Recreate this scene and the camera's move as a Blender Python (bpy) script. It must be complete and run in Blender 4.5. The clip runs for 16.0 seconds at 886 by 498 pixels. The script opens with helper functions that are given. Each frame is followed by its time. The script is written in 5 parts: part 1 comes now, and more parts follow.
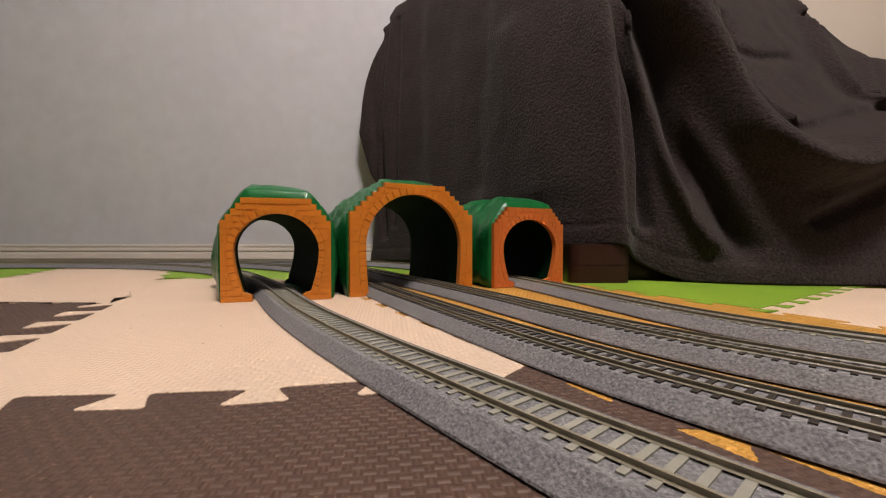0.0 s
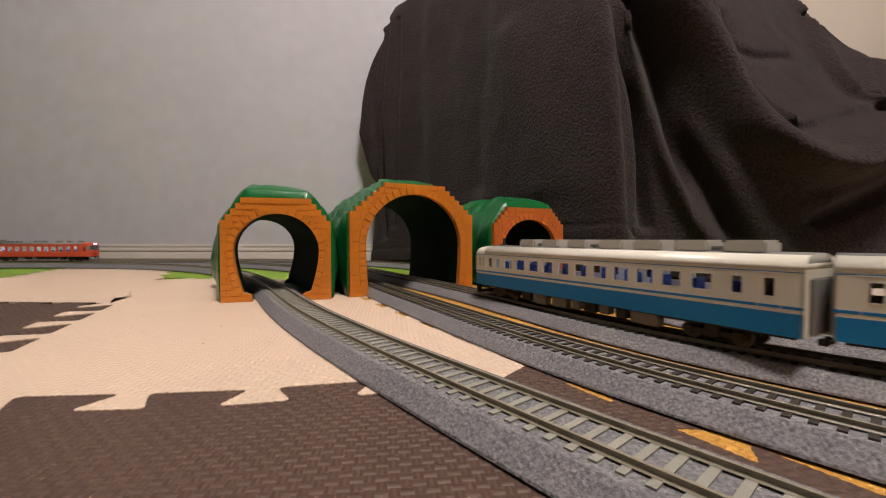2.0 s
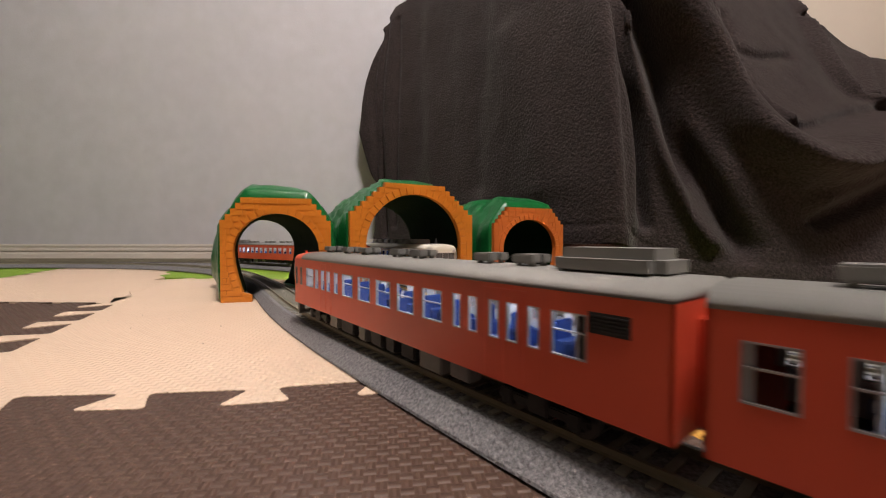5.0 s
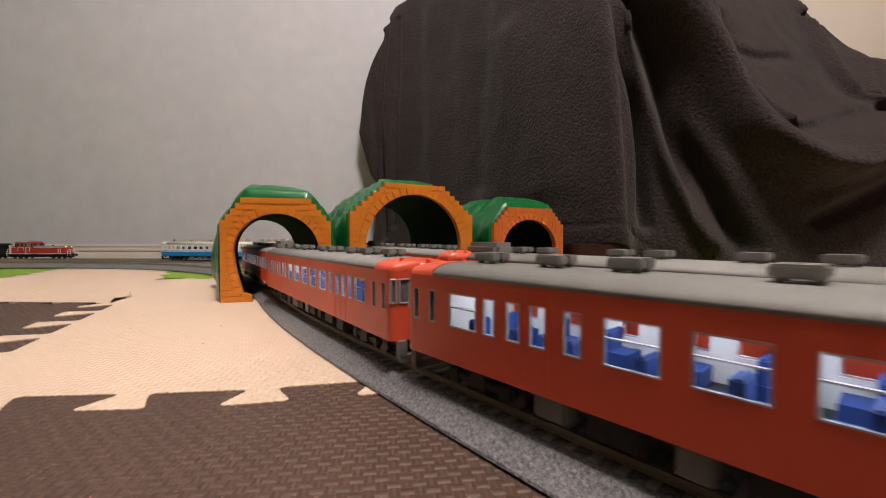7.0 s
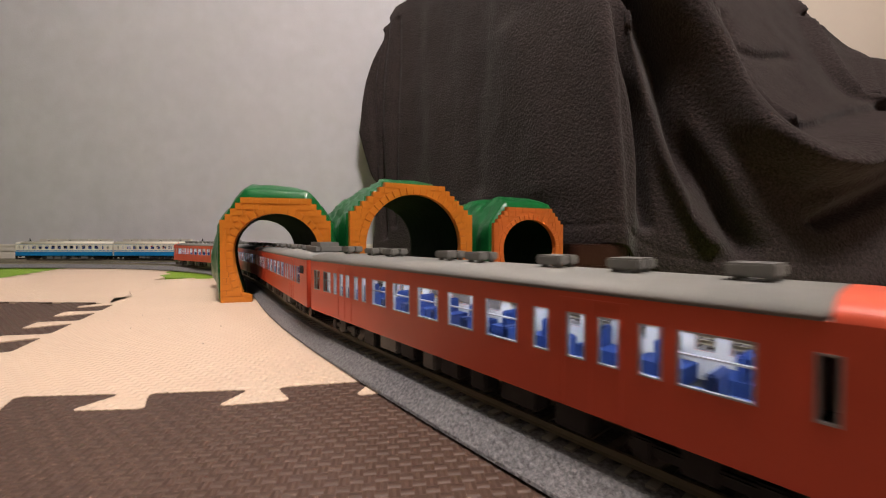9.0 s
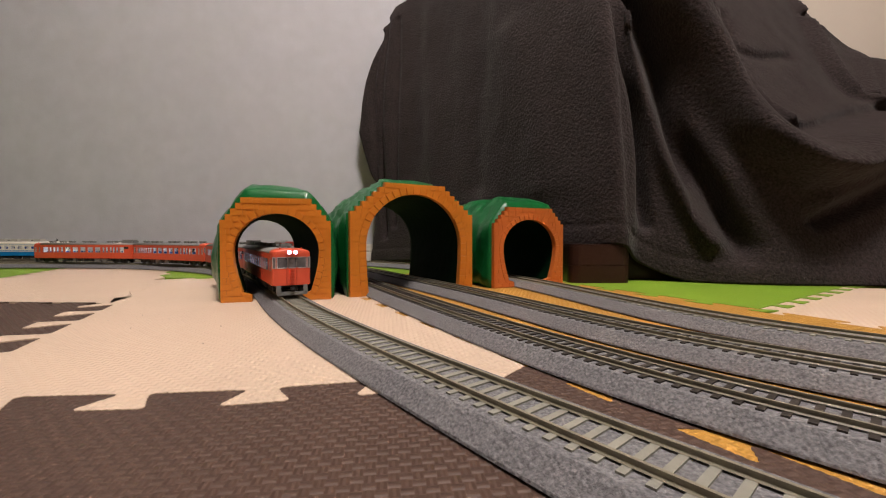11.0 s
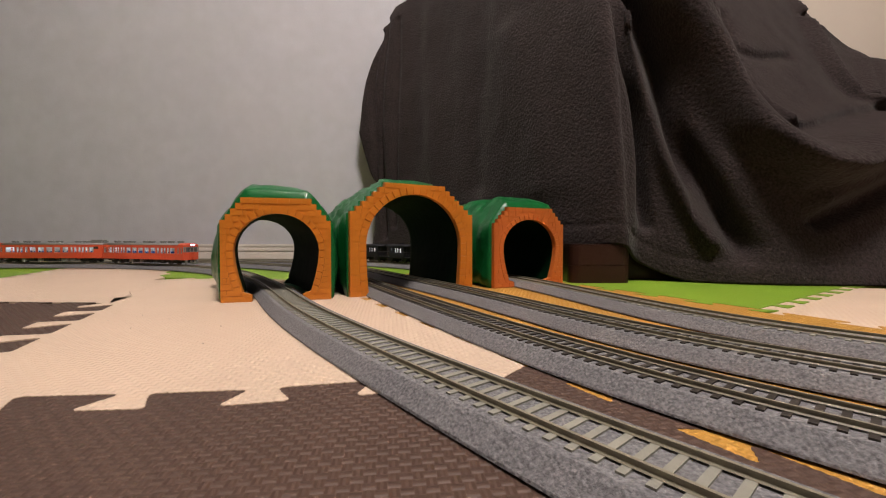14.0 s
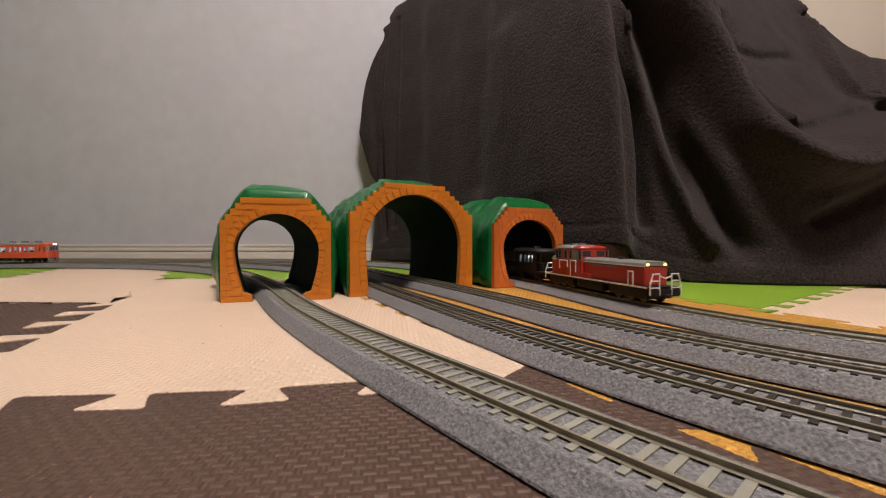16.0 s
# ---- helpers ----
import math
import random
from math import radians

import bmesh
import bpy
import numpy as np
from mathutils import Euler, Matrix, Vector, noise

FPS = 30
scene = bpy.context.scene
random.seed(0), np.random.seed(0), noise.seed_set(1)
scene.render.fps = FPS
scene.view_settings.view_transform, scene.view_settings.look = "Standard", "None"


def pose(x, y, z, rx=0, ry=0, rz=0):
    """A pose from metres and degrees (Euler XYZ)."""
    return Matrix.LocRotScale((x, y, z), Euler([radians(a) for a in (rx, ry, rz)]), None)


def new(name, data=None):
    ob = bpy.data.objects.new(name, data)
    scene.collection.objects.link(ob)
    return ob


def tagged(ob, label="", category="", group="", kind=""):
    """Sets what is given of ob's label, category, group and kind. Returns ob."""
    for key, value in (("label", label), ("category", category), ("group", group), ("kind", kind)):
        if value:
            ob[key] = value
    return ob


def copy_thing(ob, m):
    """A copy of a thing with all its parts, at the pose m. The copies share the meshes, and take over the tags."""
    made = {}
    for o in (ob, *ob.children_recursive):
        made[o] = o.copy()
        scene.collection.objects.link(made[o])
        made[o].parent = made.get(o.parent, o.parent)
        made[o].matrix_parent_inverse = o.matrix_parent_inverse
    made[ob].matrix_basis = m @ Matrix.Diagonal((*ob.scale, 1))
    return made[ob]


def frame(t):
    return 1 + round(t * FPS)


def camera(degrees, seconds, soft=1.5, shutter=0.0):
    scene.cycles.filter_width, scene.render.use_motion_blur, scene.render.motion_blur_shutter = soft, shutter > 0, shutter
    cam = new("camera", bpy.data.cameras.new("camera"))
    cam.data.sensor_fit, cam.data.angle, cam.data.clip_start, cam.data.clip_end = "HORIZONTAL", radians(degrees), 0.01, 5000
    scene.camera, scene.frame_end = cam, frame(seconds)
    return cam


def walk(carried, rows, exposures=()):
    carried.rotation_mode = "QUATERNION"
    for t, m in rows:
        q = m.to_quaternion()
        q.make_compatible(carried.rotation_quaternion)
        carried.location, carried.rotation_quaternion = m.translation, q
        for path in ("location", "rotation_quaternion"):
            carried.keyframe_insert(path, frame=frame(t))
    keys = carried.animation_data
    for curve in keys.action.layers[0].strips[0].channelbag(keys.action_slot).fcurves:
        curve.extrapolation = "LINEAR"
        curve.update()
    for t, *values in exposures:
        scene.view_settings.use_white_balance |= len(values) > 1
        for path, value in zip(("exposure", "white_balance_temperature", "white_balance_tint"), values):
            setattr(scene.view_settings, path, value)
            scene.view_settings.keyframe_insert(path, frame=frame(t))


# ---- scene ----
cam = camera(96.32, 16.0, soft=1.15, shutter=0.24)
CAM = pose(0, 0, 0.0685, 90 - 1.485, 0, 0)
# the clip brightens a little while the long red train fills the view
walk(cam, [(0.0, CAM), (16.0, CAM)], [(0.0, 0.0), (3.5, 0.0), (4.0, 0.06), (6.5, 0.17), (9.0, 0.17), (11.5, 0.0), (16.0, 0.0)])

# ---- light ----
world = bpy.data.worlds.new("world")
scene.world = world
world.use_nodes = True
world.node_tree.nodes["Background"].inputs[0].default_value = (1.0, 0.93, 0.85, 1)
world.node_tree.nodes["Background"].inputs[1].default_value = 0.008


def lamp(name, loc, radius, watts, colour):
    d = bpy.data.lights.new(name, "POINT")
    d.shadow_soft_size, d.energy, d.color = radius, watts, colour
    ob = new(name, d)
    ob.location = loc
    return ob


LAMP_X, LAMP_Y = 0.28, -0.27
lamp("ceiling_lamp_light", (LAMP_X, LAMP_Y, 2.06), 0.19, 154, (1.0, 0.905, 0.87))


# ---- materials ----
def material(name, colour, rough=0.5, metal=0.0, second=None, scale=40.0, mix=0.5, bump=0.0, bump_scale=200.0,
             fine=None, fine_mix=0.25, fine_scale=600.0, coat=0.0, sheen=0.0, emit=0.0, vary=0.0, spec=0.5):
    m = bpy.data.materials.new(name)
    m.use_nodes = True
    t = m.node_tree
    n, l = t.nodes, t.links
    p = n["Principled BSDF"]
    p.inputs["Roughness"].default_value = rough
    p.inputs["Metallic"].default_value = metal
    p.inputs["Coat Weight"].default_value = coat
    p.inputs["Specular IOR Level"].default_value = spec
    p.inputs["Sheen Weight"].default_value = sheen
    p.inputs["Base Color"].default_value = (*colour, 1)
    co = n.new("ShaderNodeTexCoord")
    out = None
    if second:
        noi = n.new("ShaderNodeTexNoise")
        noi.inputs["Scale"].default_value = scale
        noi.inputs["Detail"].default_value = 5
        l.new(co.outputs["Object"], noi.inputs["Vector"])
        rmp = n.new("ShaderNodeValToRGB")
        rmp.color_ramp.elements[0].position, rmp.color_ramp.elements[1].position = 0.5 - mix / 2, 0.5 + mix / 2
        rmp.color_ramp.elements[0].color, rmp.color_ramp.elements[1].color = (*colour, 1), (*second, 1)
        l.new(noi.outputs["Fac"], rmp.inputs["Fac"])
        out = rmp.outputs["Color"]
    if fine:
        noi = n.new("ShaderNodeTexNoise")
        noi.inputs["Scale"].default_value = fine_scale
        noi.inputs["Detail"].default_value = 3
        l.new(co.outputs["Object"], noi.inputs["Vector"])
        rmp = n.new("ShaderNodeValToRGB")
        rmp.color_ramp.elements[0].position, rmp.color_ramp.elements[1].position = 0.5 - fine_mix / 2, 0.5 + fine_mix / 2
        l.new(noi.outputs["Fac"], rmp.inputs["Fac"])
        mx = n.new("ShaderNodeMix")
        mx.data_type = "RGBA"
        l.new(rmp.outputs["Color"], mx.inputs["Factor"])
        if out:
            l.new(out, mx.inputs["A"])
        else:
            mx.inputs["A"].default_value = (*colour, 1)
        mx.inputs["B"].default_value = (*fine, 1)
        out = mx.outputs["Result"]
    if vary:
        inf = n.new("ShaderNodeObjectInfo")
        hsv = n.new("ShaderNodeHueSaturation")
        ma = n.new("ShaderNodeMapRange")
        ma.inputs["To Min"].default_value, ma.inputs["To Max"].default_value = 1 - vary, 1 + vary
        l.new(inf.outputs["Random"], ma.inputs["Value"])
        l.new(ma.outputs["Result"], hsv.inputs["Value"])
        if out:
            l.new(out, hsv.inputs["Color"])
        else:
            hsv.inputs["Color"].default_value = (*colour, 1)
        out = hsv.outputs["Color"]
    if out:
        l.new(out, p.inputs["Base Color"])
    if bump:
        noi = n.new("ShaderNodeTexNoise")
        noi.inputs["Scale"].default_value = bump_scale
        noi.inputs["Detail"].default_value = 4
        l.new(co.outputs["Object"], noi.inputs["Vector"])
        bp = n.new("ShaderNodeBump")
        bp.inputs["Strength"].default_value = bump
        bp.inputs["Distance"].default_value = 0.6 / bump_scale
        l.new(noi.outputs["Fac"], bp.inputs["Height"])
        l.new(bp.outputs["Normal"], p.inputs["Normal"])
    if emit:
        p.inputs["Emission Color"].default_value = (*colour, 1)
        p.inputs["Emission Strength"].default_value = emit
    return m


def mat_foam(name, colour, second, angle, relief=1.0):
    """Soft foam with a woven basket relief, strands about 3 mm."""
    m = material(name, colour, 0.62, second=second, scale=14, mix=0.5)
    t = m.node_tree
    n, l = t.nodes, t.links
    p = n["Principled BSDF"]
    co = n.new("ShaderNodeTexCoord")
    mp = n.new("ShaderNodeMapping")
    mp.inputs["Rotation"].default_value = (0, 0, radians(angle))
    mp.inputs["Scale"].default_value = (1, 1, 0)
    l.new(co.outputs["Object"], mp.inputs["Vector"])
    cell = 0.0035
    sp = n.new("ShaderNodeSeparateXYZ")
    l.new(mp.outputs["Vector"], sp.inputs[0])

    def calc(op, a, c=None):
        q = n.new("ShaderNodeMath")
        q.operation = op
        for slot, val in ((0, a), (1, c)):
            if val is not None:
                if isinstance(val, (int, float)):
                    q.inputs[slot].default_value = val
                else:
                    l.new(val, q.inputs[slot])
        return q.outputs[0]

    u, v = calc("MULTIPLY", sp.outputs[0], 1 / cell), calc("MULTIPLY", sp.outputs[1], 1 / cell)
    # basket weave: a lying bar and a standing bar by turns, each longer than its cell
    par = calc("ABSOLUTE", calc("MODULO", calc("ADD", calc("FLOOR", u), calc("FLOOR", v)), 2.0))

    def bump_across(o):
        d = calc("ABSOLUTE", calc("SUBTRACT", calc("FRACT", o), 0.5))
        q = n.new("ShaderNodeMapRange")
        q.interpolation_type = "SMOOTHSTEP"
        q.inputs["From Min"].default_value, q.inputs["From Max"].default_value = 0.47, 0.08
        l.new(d, q.inputs["Value"])
        return q.outputs[0]

    lie = calc("MULTIPLY", bump_across(v), par)
    stand = calc("MULTIPLY", bump_across(u), calc("SUBTRACT", 1.0, par))
    top = calc("MAXIMUM", lie, stand)
    bp = n.new("ShaderNodeBump")
    bp.inputs["Strength"].default_value = relief
    bp.inputs["Distance"].default_value = 0.0007
    l.new(top, bp.inputs["Height"])
    l.new(bp.outputs["Normal"], p.inputs["Normal"])
    return m


M_WALL = material("wallpaper", (0.515, 0.515, 0.550), 0.85, second=(0.575, 0.573, 0.608), scale=3.5, mix=0.6, bump=0.25, bump_scale=260,
                  fine=(0.480, 0.482, 0.508), fine_mix=0.6, fine_scale=22)
M_BEIGEWALL = material("beige_wallpaper", (0.70, 0.62, 0.52), 0.85, second=(0.74, 0.66, 0.56), scale=6, bump=0.3, bump_scale=300)
# unseen ceiling, greyed to weaken its bounced light; the lamp housing shares it
M_CEIL = material("ceiling_darkened", (0.36, 0.34, 0.31), 0.9, second=(0.33, 0.31, 0.28), scale=5)
# dark brown for the unseen walls, to hold down bounced light
M_WALLDARK = material("unseen_wall_dark", (0.16, 0.12, 0.09), 0.9, second=(0.12, 0.09, 0.07), scale=12)
M_TRIM = material("trim_white", (0.72, 0.68, 0.62), 0.45, second=(0.66, 0.62, 0.56), scale=9, bump=0.05)
M_WOODFLOOR = material("floor_wood", (0.30, 0.19, 0.10), 0.4, second=(0.22, 0.13, 0.07), scale=8, bump=0.1)
M_BEIGE = mat_foam("beige_foam", (0.70, 0.535, 0.40), (0.66, 0.505, 0.375), -8, 0.55)
M_BROWN = mat_foam("brown_foam", (0.088, 0.048, 0.033), (0.076, 0.041, 0.028), -8, 0.95)
M_YELLOW = mat_foam("yellow_foam", (0.55, 0.28, 0.045), (0.50, 0.25, 0.04), -30)
M_GREENMAT = mat_foam("green_foam", (0.21, 0.36, 0.018), (0.185, 0.33, 0.018), -30, 0.5)
M_BALLAST = material("ballast", (0.215, 0.212, 0.219), 0.95, spec=0.15, second=(0.275, 0.271, 0.278), scale=420, mix=0.6, bump=1.0, bump_scale=620,
                     fine=(0.115, 0.111, 0.116), fine_mix=0.38, fine_scale=800)
M_RAIL = material("rail_brown", (0.205, 0.185, 0.130), 0.45, spec=0.4, second=(0.25, 0.225, 0.16), scale=120, bump=0.1)
M_TIEWOOD = material("sleeper_brown", (0.030, 0.025, 0.021), 0.6, spec=0.2, second=(0.045, 0.038, 0.032), scale=300, vary=0.15, bump=0.1)
M_TIECON = material("sleeper_concrete", (0.255, 0.248, 0.205), 0.75, spec=0.3, second=(0.285, 0.277, 0.232), scale=300, vary=0.08, bump=0.1)
M_ORANGE = material("orange_plastic", (0.64, 0.215, 0.020), 0.36, second=(0.60, 0.195, 0.018), scale=30, bump=0.04, bump_scale=300)
M_ORANGE2 = material("red_orange_plastic", (0.62, 0.165, 0.032), 0.36, second=(0.58, 0.15, 0.03), scale=30, bump=0.04, bump_scale=300)
M_GREEN = material("green_plastic", (0.006, 0.14, 0.034), 0.30, spec=0.35, second=(0.005, 0.11, 0.026), scale=16, bump=0.14, bump_scale=70)
# the vaults' green plastic inside, with the tunnel's shade put into the colour
M_VAULTSHADE = material("green_inner_shade", (0.0015, 0.013, 0.0045), 0.7, second=(0.001, 0.010, 0.003), scale=16, spec=0.03, bump=0.1, bump_scale=60)
M_FLEECE = material("grey_fleece", (0.036, 0.0275, 0.027), 0.95, second=(0.054, 0.042, 0.041), scale=20, mix=0.7, spec=0.04, bump=1.0, bump_scale=210,
                    fine=(0.019, 0.0145, 0.014), fine_mix=0.40, fine_scale=300, sheen=0.08)
M_LEATHER = material("brown_leather", (0.030, 0.013, 0.009), 0.28, second=(0.040, 0.016, 0.011), scale=18, spec=0.2, bump=0.15, bump_scale=220)
M_RED = material("red_paint", (0.70, 0.098, 0.045), 0.40, second=(0.66, 0.090, 0.041), scale=60)
M_WHITE = material("cream_paint", (0.78, 0.74, 0.63), 0.33, second=(0.75, 0.71, 0.60), scale=60)
M_BLUE = material("blue_paint", (0.004, 0.205, 0.50), 0.33, second=(0.004, 0.19, 0.47), scale=60)
M_DIESEL = material("loco_red", (0.44, 0.036, 0.022), 0.38, second=(0.40, 0.034, 0.020), scale=60)
M_BLACK = material("car_black", (0.012, 0.012, 0.013), 0.5, second=(0.018, 0.018, 0.02), scale=80, spec=0.2)
M_ROOF = material("roof_grey", (0.235, 0.232, 0.218), 0.6, second=(0.205, 0.203, 0.192), scale=70, bump=0.05)
M_ROOFLT = material("roof_light_grey", (0.50, 0.475, 0.42), 0.55, second=(0.46, 0.435, 0.385), scale=70)
M_UNDER = material("underframe", (0.024, 0.024, 0.024), 0.6, second=(0.042, 0.040, 0.038), scale=200, spec=0.25)
M_GREY = material("box_grey", (0.21, 0.21, 0.20), 0.6, second=(0.16, 0.16, 0.155), scale=200)
M_STEEL = material("wheel_steel", (0.07, 0.065, 0.06), 0.5, metal=0.4)
M_SEAT = material("seat_blue", (0.016, 0.05, 0.23), 0.7, second=(0.018, 0.05, 0.19), scale=200)
M_INNER = material("interior_cream", (0.62, 0.58, 0.55), 0.7)
M_SILVER = material("window_frame_silver", (0.42, 0.40, 0.40), 0.4, metal=0.5)
M_LINE = material("white_line", (0.75, 0.72, 0.66), 0.5)
M_LIGHT = material("interior_light", (0.84, 0.90, 1.0), 0.5, emit=11.0)
M_LIGHTVAN = material("van_light", (0.88, 0.93, 1.0), 0.5, emit=80.0)
M_LIGHTDIM = material("interior_light_dim", (0.80, 0.85, 1.0), 0.5, emit=3.0)
M_HEAD = material("headlight_glow", (0.74, 0.70, 1.0), 0.3, emit=2.6)
M_AMBER = material("loco_headlight_glow", (1.0, 0.72, 0.22), 0.3, emit=2.0)
M_DIM = material("lamp_lens", (0.5, 0.45, 0.42), 0.2)


def glass(name, tint):
    m = material(name, tint, 0.03)
    p = m.node_tree.nodes["Principled BSDF"]
    p.inputs["Transmission Weight"].default_value = 1.0
    p.inputs["IOR"].default_value = 1.1
    return m


M_GLASS = glass("window_glass", (0.92, 0.95, 1.0))


# ---- building helpers ----
def bm_box(bm, x0, x1, y0, y1, z0, z1, bevel=0.0):
    v = [bm.verts.new(c) for c in ((x0, y0, z0), (x1, y0, z0), (x1, y1, z0), (x0, y1, z0), (x0, y0, z1), (x1, y0, z1), (x1, y1, z1), (x0, y1, z1))]
    f = [bm.faces.new([v[i] for i in q]) for q in ((0, 3, 2, 1), (4, 5, 6, 7), (0, 1, 5, 4), (1, 2, 6, 5), (2, 3, 7, 6), (3, 0, 4, 7))]
    if bevel:
        bmesh.ops.bevel(bm, geom=list({e for q in f for e in q.edges}), offset=bevel, segments=2, affect="EDGES")


def bm_cyl(bm, centre, radius, depth, axis="Y", seg=14, r2=None):
    rot = {"X": pose(0, 0, 0, 0, 90, 0), "Y": pose(0, 0, 0, 90, 0, 0), "Z": Matrix()}[axis]
    bmesh.ops.create_cone(bm, cap_ends=True, segments=seg, radius1=radius, radius2=radius if r2 is None else r2, depth=depth, matrix=Matrix.Translation(centre) @ rot)


def bm_tube(bm, pts, r, seg=6):
    """A thin round bar along a few corner points."""
    for a, b in zip(pts[:-1], pts[1:]):
        a, b = Vector(a), Vector(b)
        d = b - a
        q = d.to_track_quat("Z", "Y").to_matrix().to_4x4()
        bmesh.ops.create_cone(bm, cap_ends=True, segments=seg, radius1=r, radius2=r, depth=d.length + r, matrix=Matrix.Translation((a + b) / 2) @ q)


def link(name, bm, mat, smooth=False):
    me = bpy.data.meshes.new(name)
    bm.normal_update()
    bm.to_mesh(me)
    bm.free()
    for m in (mat if isinstance(mat, (list, tuple)) else [mat]):
        me.materials.append(m)
    if smooth:
        for p in me.polygons:
            p.use_smooth = True
    return new(name, me)


def part(name, bm, mat, parent, label="", smooth=False):
    ob = link(name, bm, mat, smooth)
    ob.parent = parent
    if label:
        tagged(ob, label)
    return ob


def share(name, ob, parent, m):
    """Another piece on the same mesh."""
    o = new(name, ob.data)
    o.parent = parent
    o.matrix_basis = m
    return o


def extrude_poly(bm, pts, z0, z1):
    lo = [bm.verts.new((x, y, z0)) for x, y in pts]
    hi = [bm.verts.new((x, y, z1)) for x, y in pts]
    n = len(pts)
    f = bm.faces.new(hi)
    bm.faces.new(lo[::-1])
    for i in range(n):
        bm.faces.new((lo[i], lo[(i + 1) % n], hi[(i + 1) % n], hi[i]))
    return f


# ---- room ----
def box_thing(name, x0, x1, y0, y1, z0, z1, mat, label, category, kind="structure"):
    bm = bmesh.new()
    bm_box(bm, x0, x1, y0, y1, z0, z1)
    return tagged(link(name, bm, mat), label, category, kind=kind)


WALL_Y = 1.287
box_thing("floor", -3.4, 3.4, -3.2, 3.2, -0.06, -0.011, M_WOODFLOOR, "brown wooden floor beneath the foam mats", "floor")
box_thing("wall_north", -3.4, 1.05, WALL_Y, WALL_Y + 0.1, -0.011, 2.4, M_WALL, "pale grey textured wallpaper behind the railway", "wall")
box_thing("wall_northeast", 0.95, 1.05, WALL_Y + 0.1, 1.55, -0.011, 2.4, M_WALL, "pale wallpapered side of the alcove", "wall")
box_thing("wall_alcove", 0.95, 3.4, 1.55, 1.65, -0.011, 2.4, M_BEIGEWALL, "warm beige wall behind the sofa", "wall")
# three unseen walls added dark, so that less light bounces back
box_thing("wall_south", -3.4, 3.4, -3.2, -3.1, -0.011, 2.4, M_WALLDARK, "unseen wall behind the camera, darkened to cut bounce light", "wall")
box_thing("wall_west", -3.4, -3.3, -3.1, WALL_Y, -0.011, 2.4, M_WALLDARK, "unseen west wall, darkened to cut bounce light", "wall")
box_thing("wall_east", 3.3, 3.4, -3.1, 1.55, -0.011, 2.4, M_WALLDARK, "unseen east wall, darkened to cut bounce light", "wall")
box_thing("ceiling", -3.4, 3.4, -3.2, 3.2, 2.4, 2.5, M_CEIL, "unseen ceiling, darkened to cut bounce light", "ceiling")


def baseboard():
    base = tagged(new("baseboard"), "cream two-step skirting board along the wall", "baseboard", kind="structure")
    for name, y, z0, z1, bev in (("lower_board", 0.012, -0.011, 0.026, 0.003), ("upper_board", 0.010, 0.028, 0.040, 0.002), ("top_bead", 0.007, 0.042, 0.051, 0.002)):
        bm = bmesh.new()
        bm_box(bm, -3.3, 1.03, WALL_Y - y, WALL_Y - 0.0005, z0, z1, bev)
        part(name, bm, M_TRIM, base)
    bm = bmesh.new()
    bm_box(bm, -3.3, 1.03, WALL_Y - 0.004, WALL_Y - 0.0005, 0.02, 0.047)
    part("backing", bm, M_TRIM, base)


baseboard()


def ceiling_lamp():
    base = tagged(new("ceiling_lamp"), "round white ceiling lamp, lit, above the room", "ceiling lamp")
    base.location = (LAMP_X, LAMP_Y, 2.4)
    bm = bmesh.new()
    bm_cyl(bm, (0, 0, -0.03), 0.30, 0.06, "Z", 40)
    part("housing", bm, M_CEIL, base)
    bm = bmesh.new()
    bm_cyl(bm, (0, 0, -0.09), 0.24, 0.06, "Z", 40, 0.28)
    part("shade", bm, M_LIGHTSHADE, base, "glowing white shade")


M_LIGHTSHADE = material("lamp_shade_glow", (1.0, 0.86, 0.7), 0.5, emit=1.5)
ceiling_lamp()


# ---- foam mats ----
def toothed(points, side, pitch=0.0555, depth=0.0075, phase=0.0):
    """A jigsaw edge along a bent line: dovetail tongues, side +1 begins to the left."""
    P = [Vector(p) for p in points]
    cum = [0.0]
    for a, b in zip(P[:-1], P[1:]):
        cum.append(cum[-1] + (b - a).length)

    def spot(s):
        for i in range(len(P) - 1):
            if s <= cum[i + 1] or i == len(P) - 2:
                d = (P[i + 1] - P[i]).normalized()
                return P[i] + d * (s - cum[i]), Vector((-d.y, d.x))

    out = []
    n = max(1, int(cum[-1] / pitch + 0.01 - phase))
    w = pitch
    for i in range(n):
        for f, h in ((0.06, 0.0), (0.215, 0.0), (0.235, 0.05), (0.24, 0.12), (0.135, 0.80), (0.13, 0.90), (0.145, 0.97), (0.175, 1.0),
                     (0.825, 1.0), (0.855, 0.97), (0.87, 0.90), (0.865, 0.80), (0.76, 0.12), (0.765, 0.05), (0.785, 0.0), (0.94, 0.0)):
            q, nrm = spot((i + f + phase) * w)
            out.append(tuple(q + nrm * side * depth * (h * 2 - 1)))
    # the edge is cut through the weave, so it runs in fine waves
    wavy = []
    for a, b in zip(out[:-1], out[1:]):
        d = Vector(b) - Vector(a)
        k = max(1, round(d.length / 0.0016))
        for i in range(k):
            off = 0.00024 * (1 if i % 2 else -1) if 0 < i else 0.0
            wavy.append((a[0] + d.x * i / k - d.y / max(d.length, 1e-6) * off, a[1] + d.y * i / k + d.x / max(d.length, 1e-6) * off))
    return wavy + [out[-1]]


def grid_point(a, b):
    """a: along the mats' one axis (30 degrees), b: along the other."""
    return (0.866 * a - 0.5 * b, 0.585 * a + 1.013 * b)


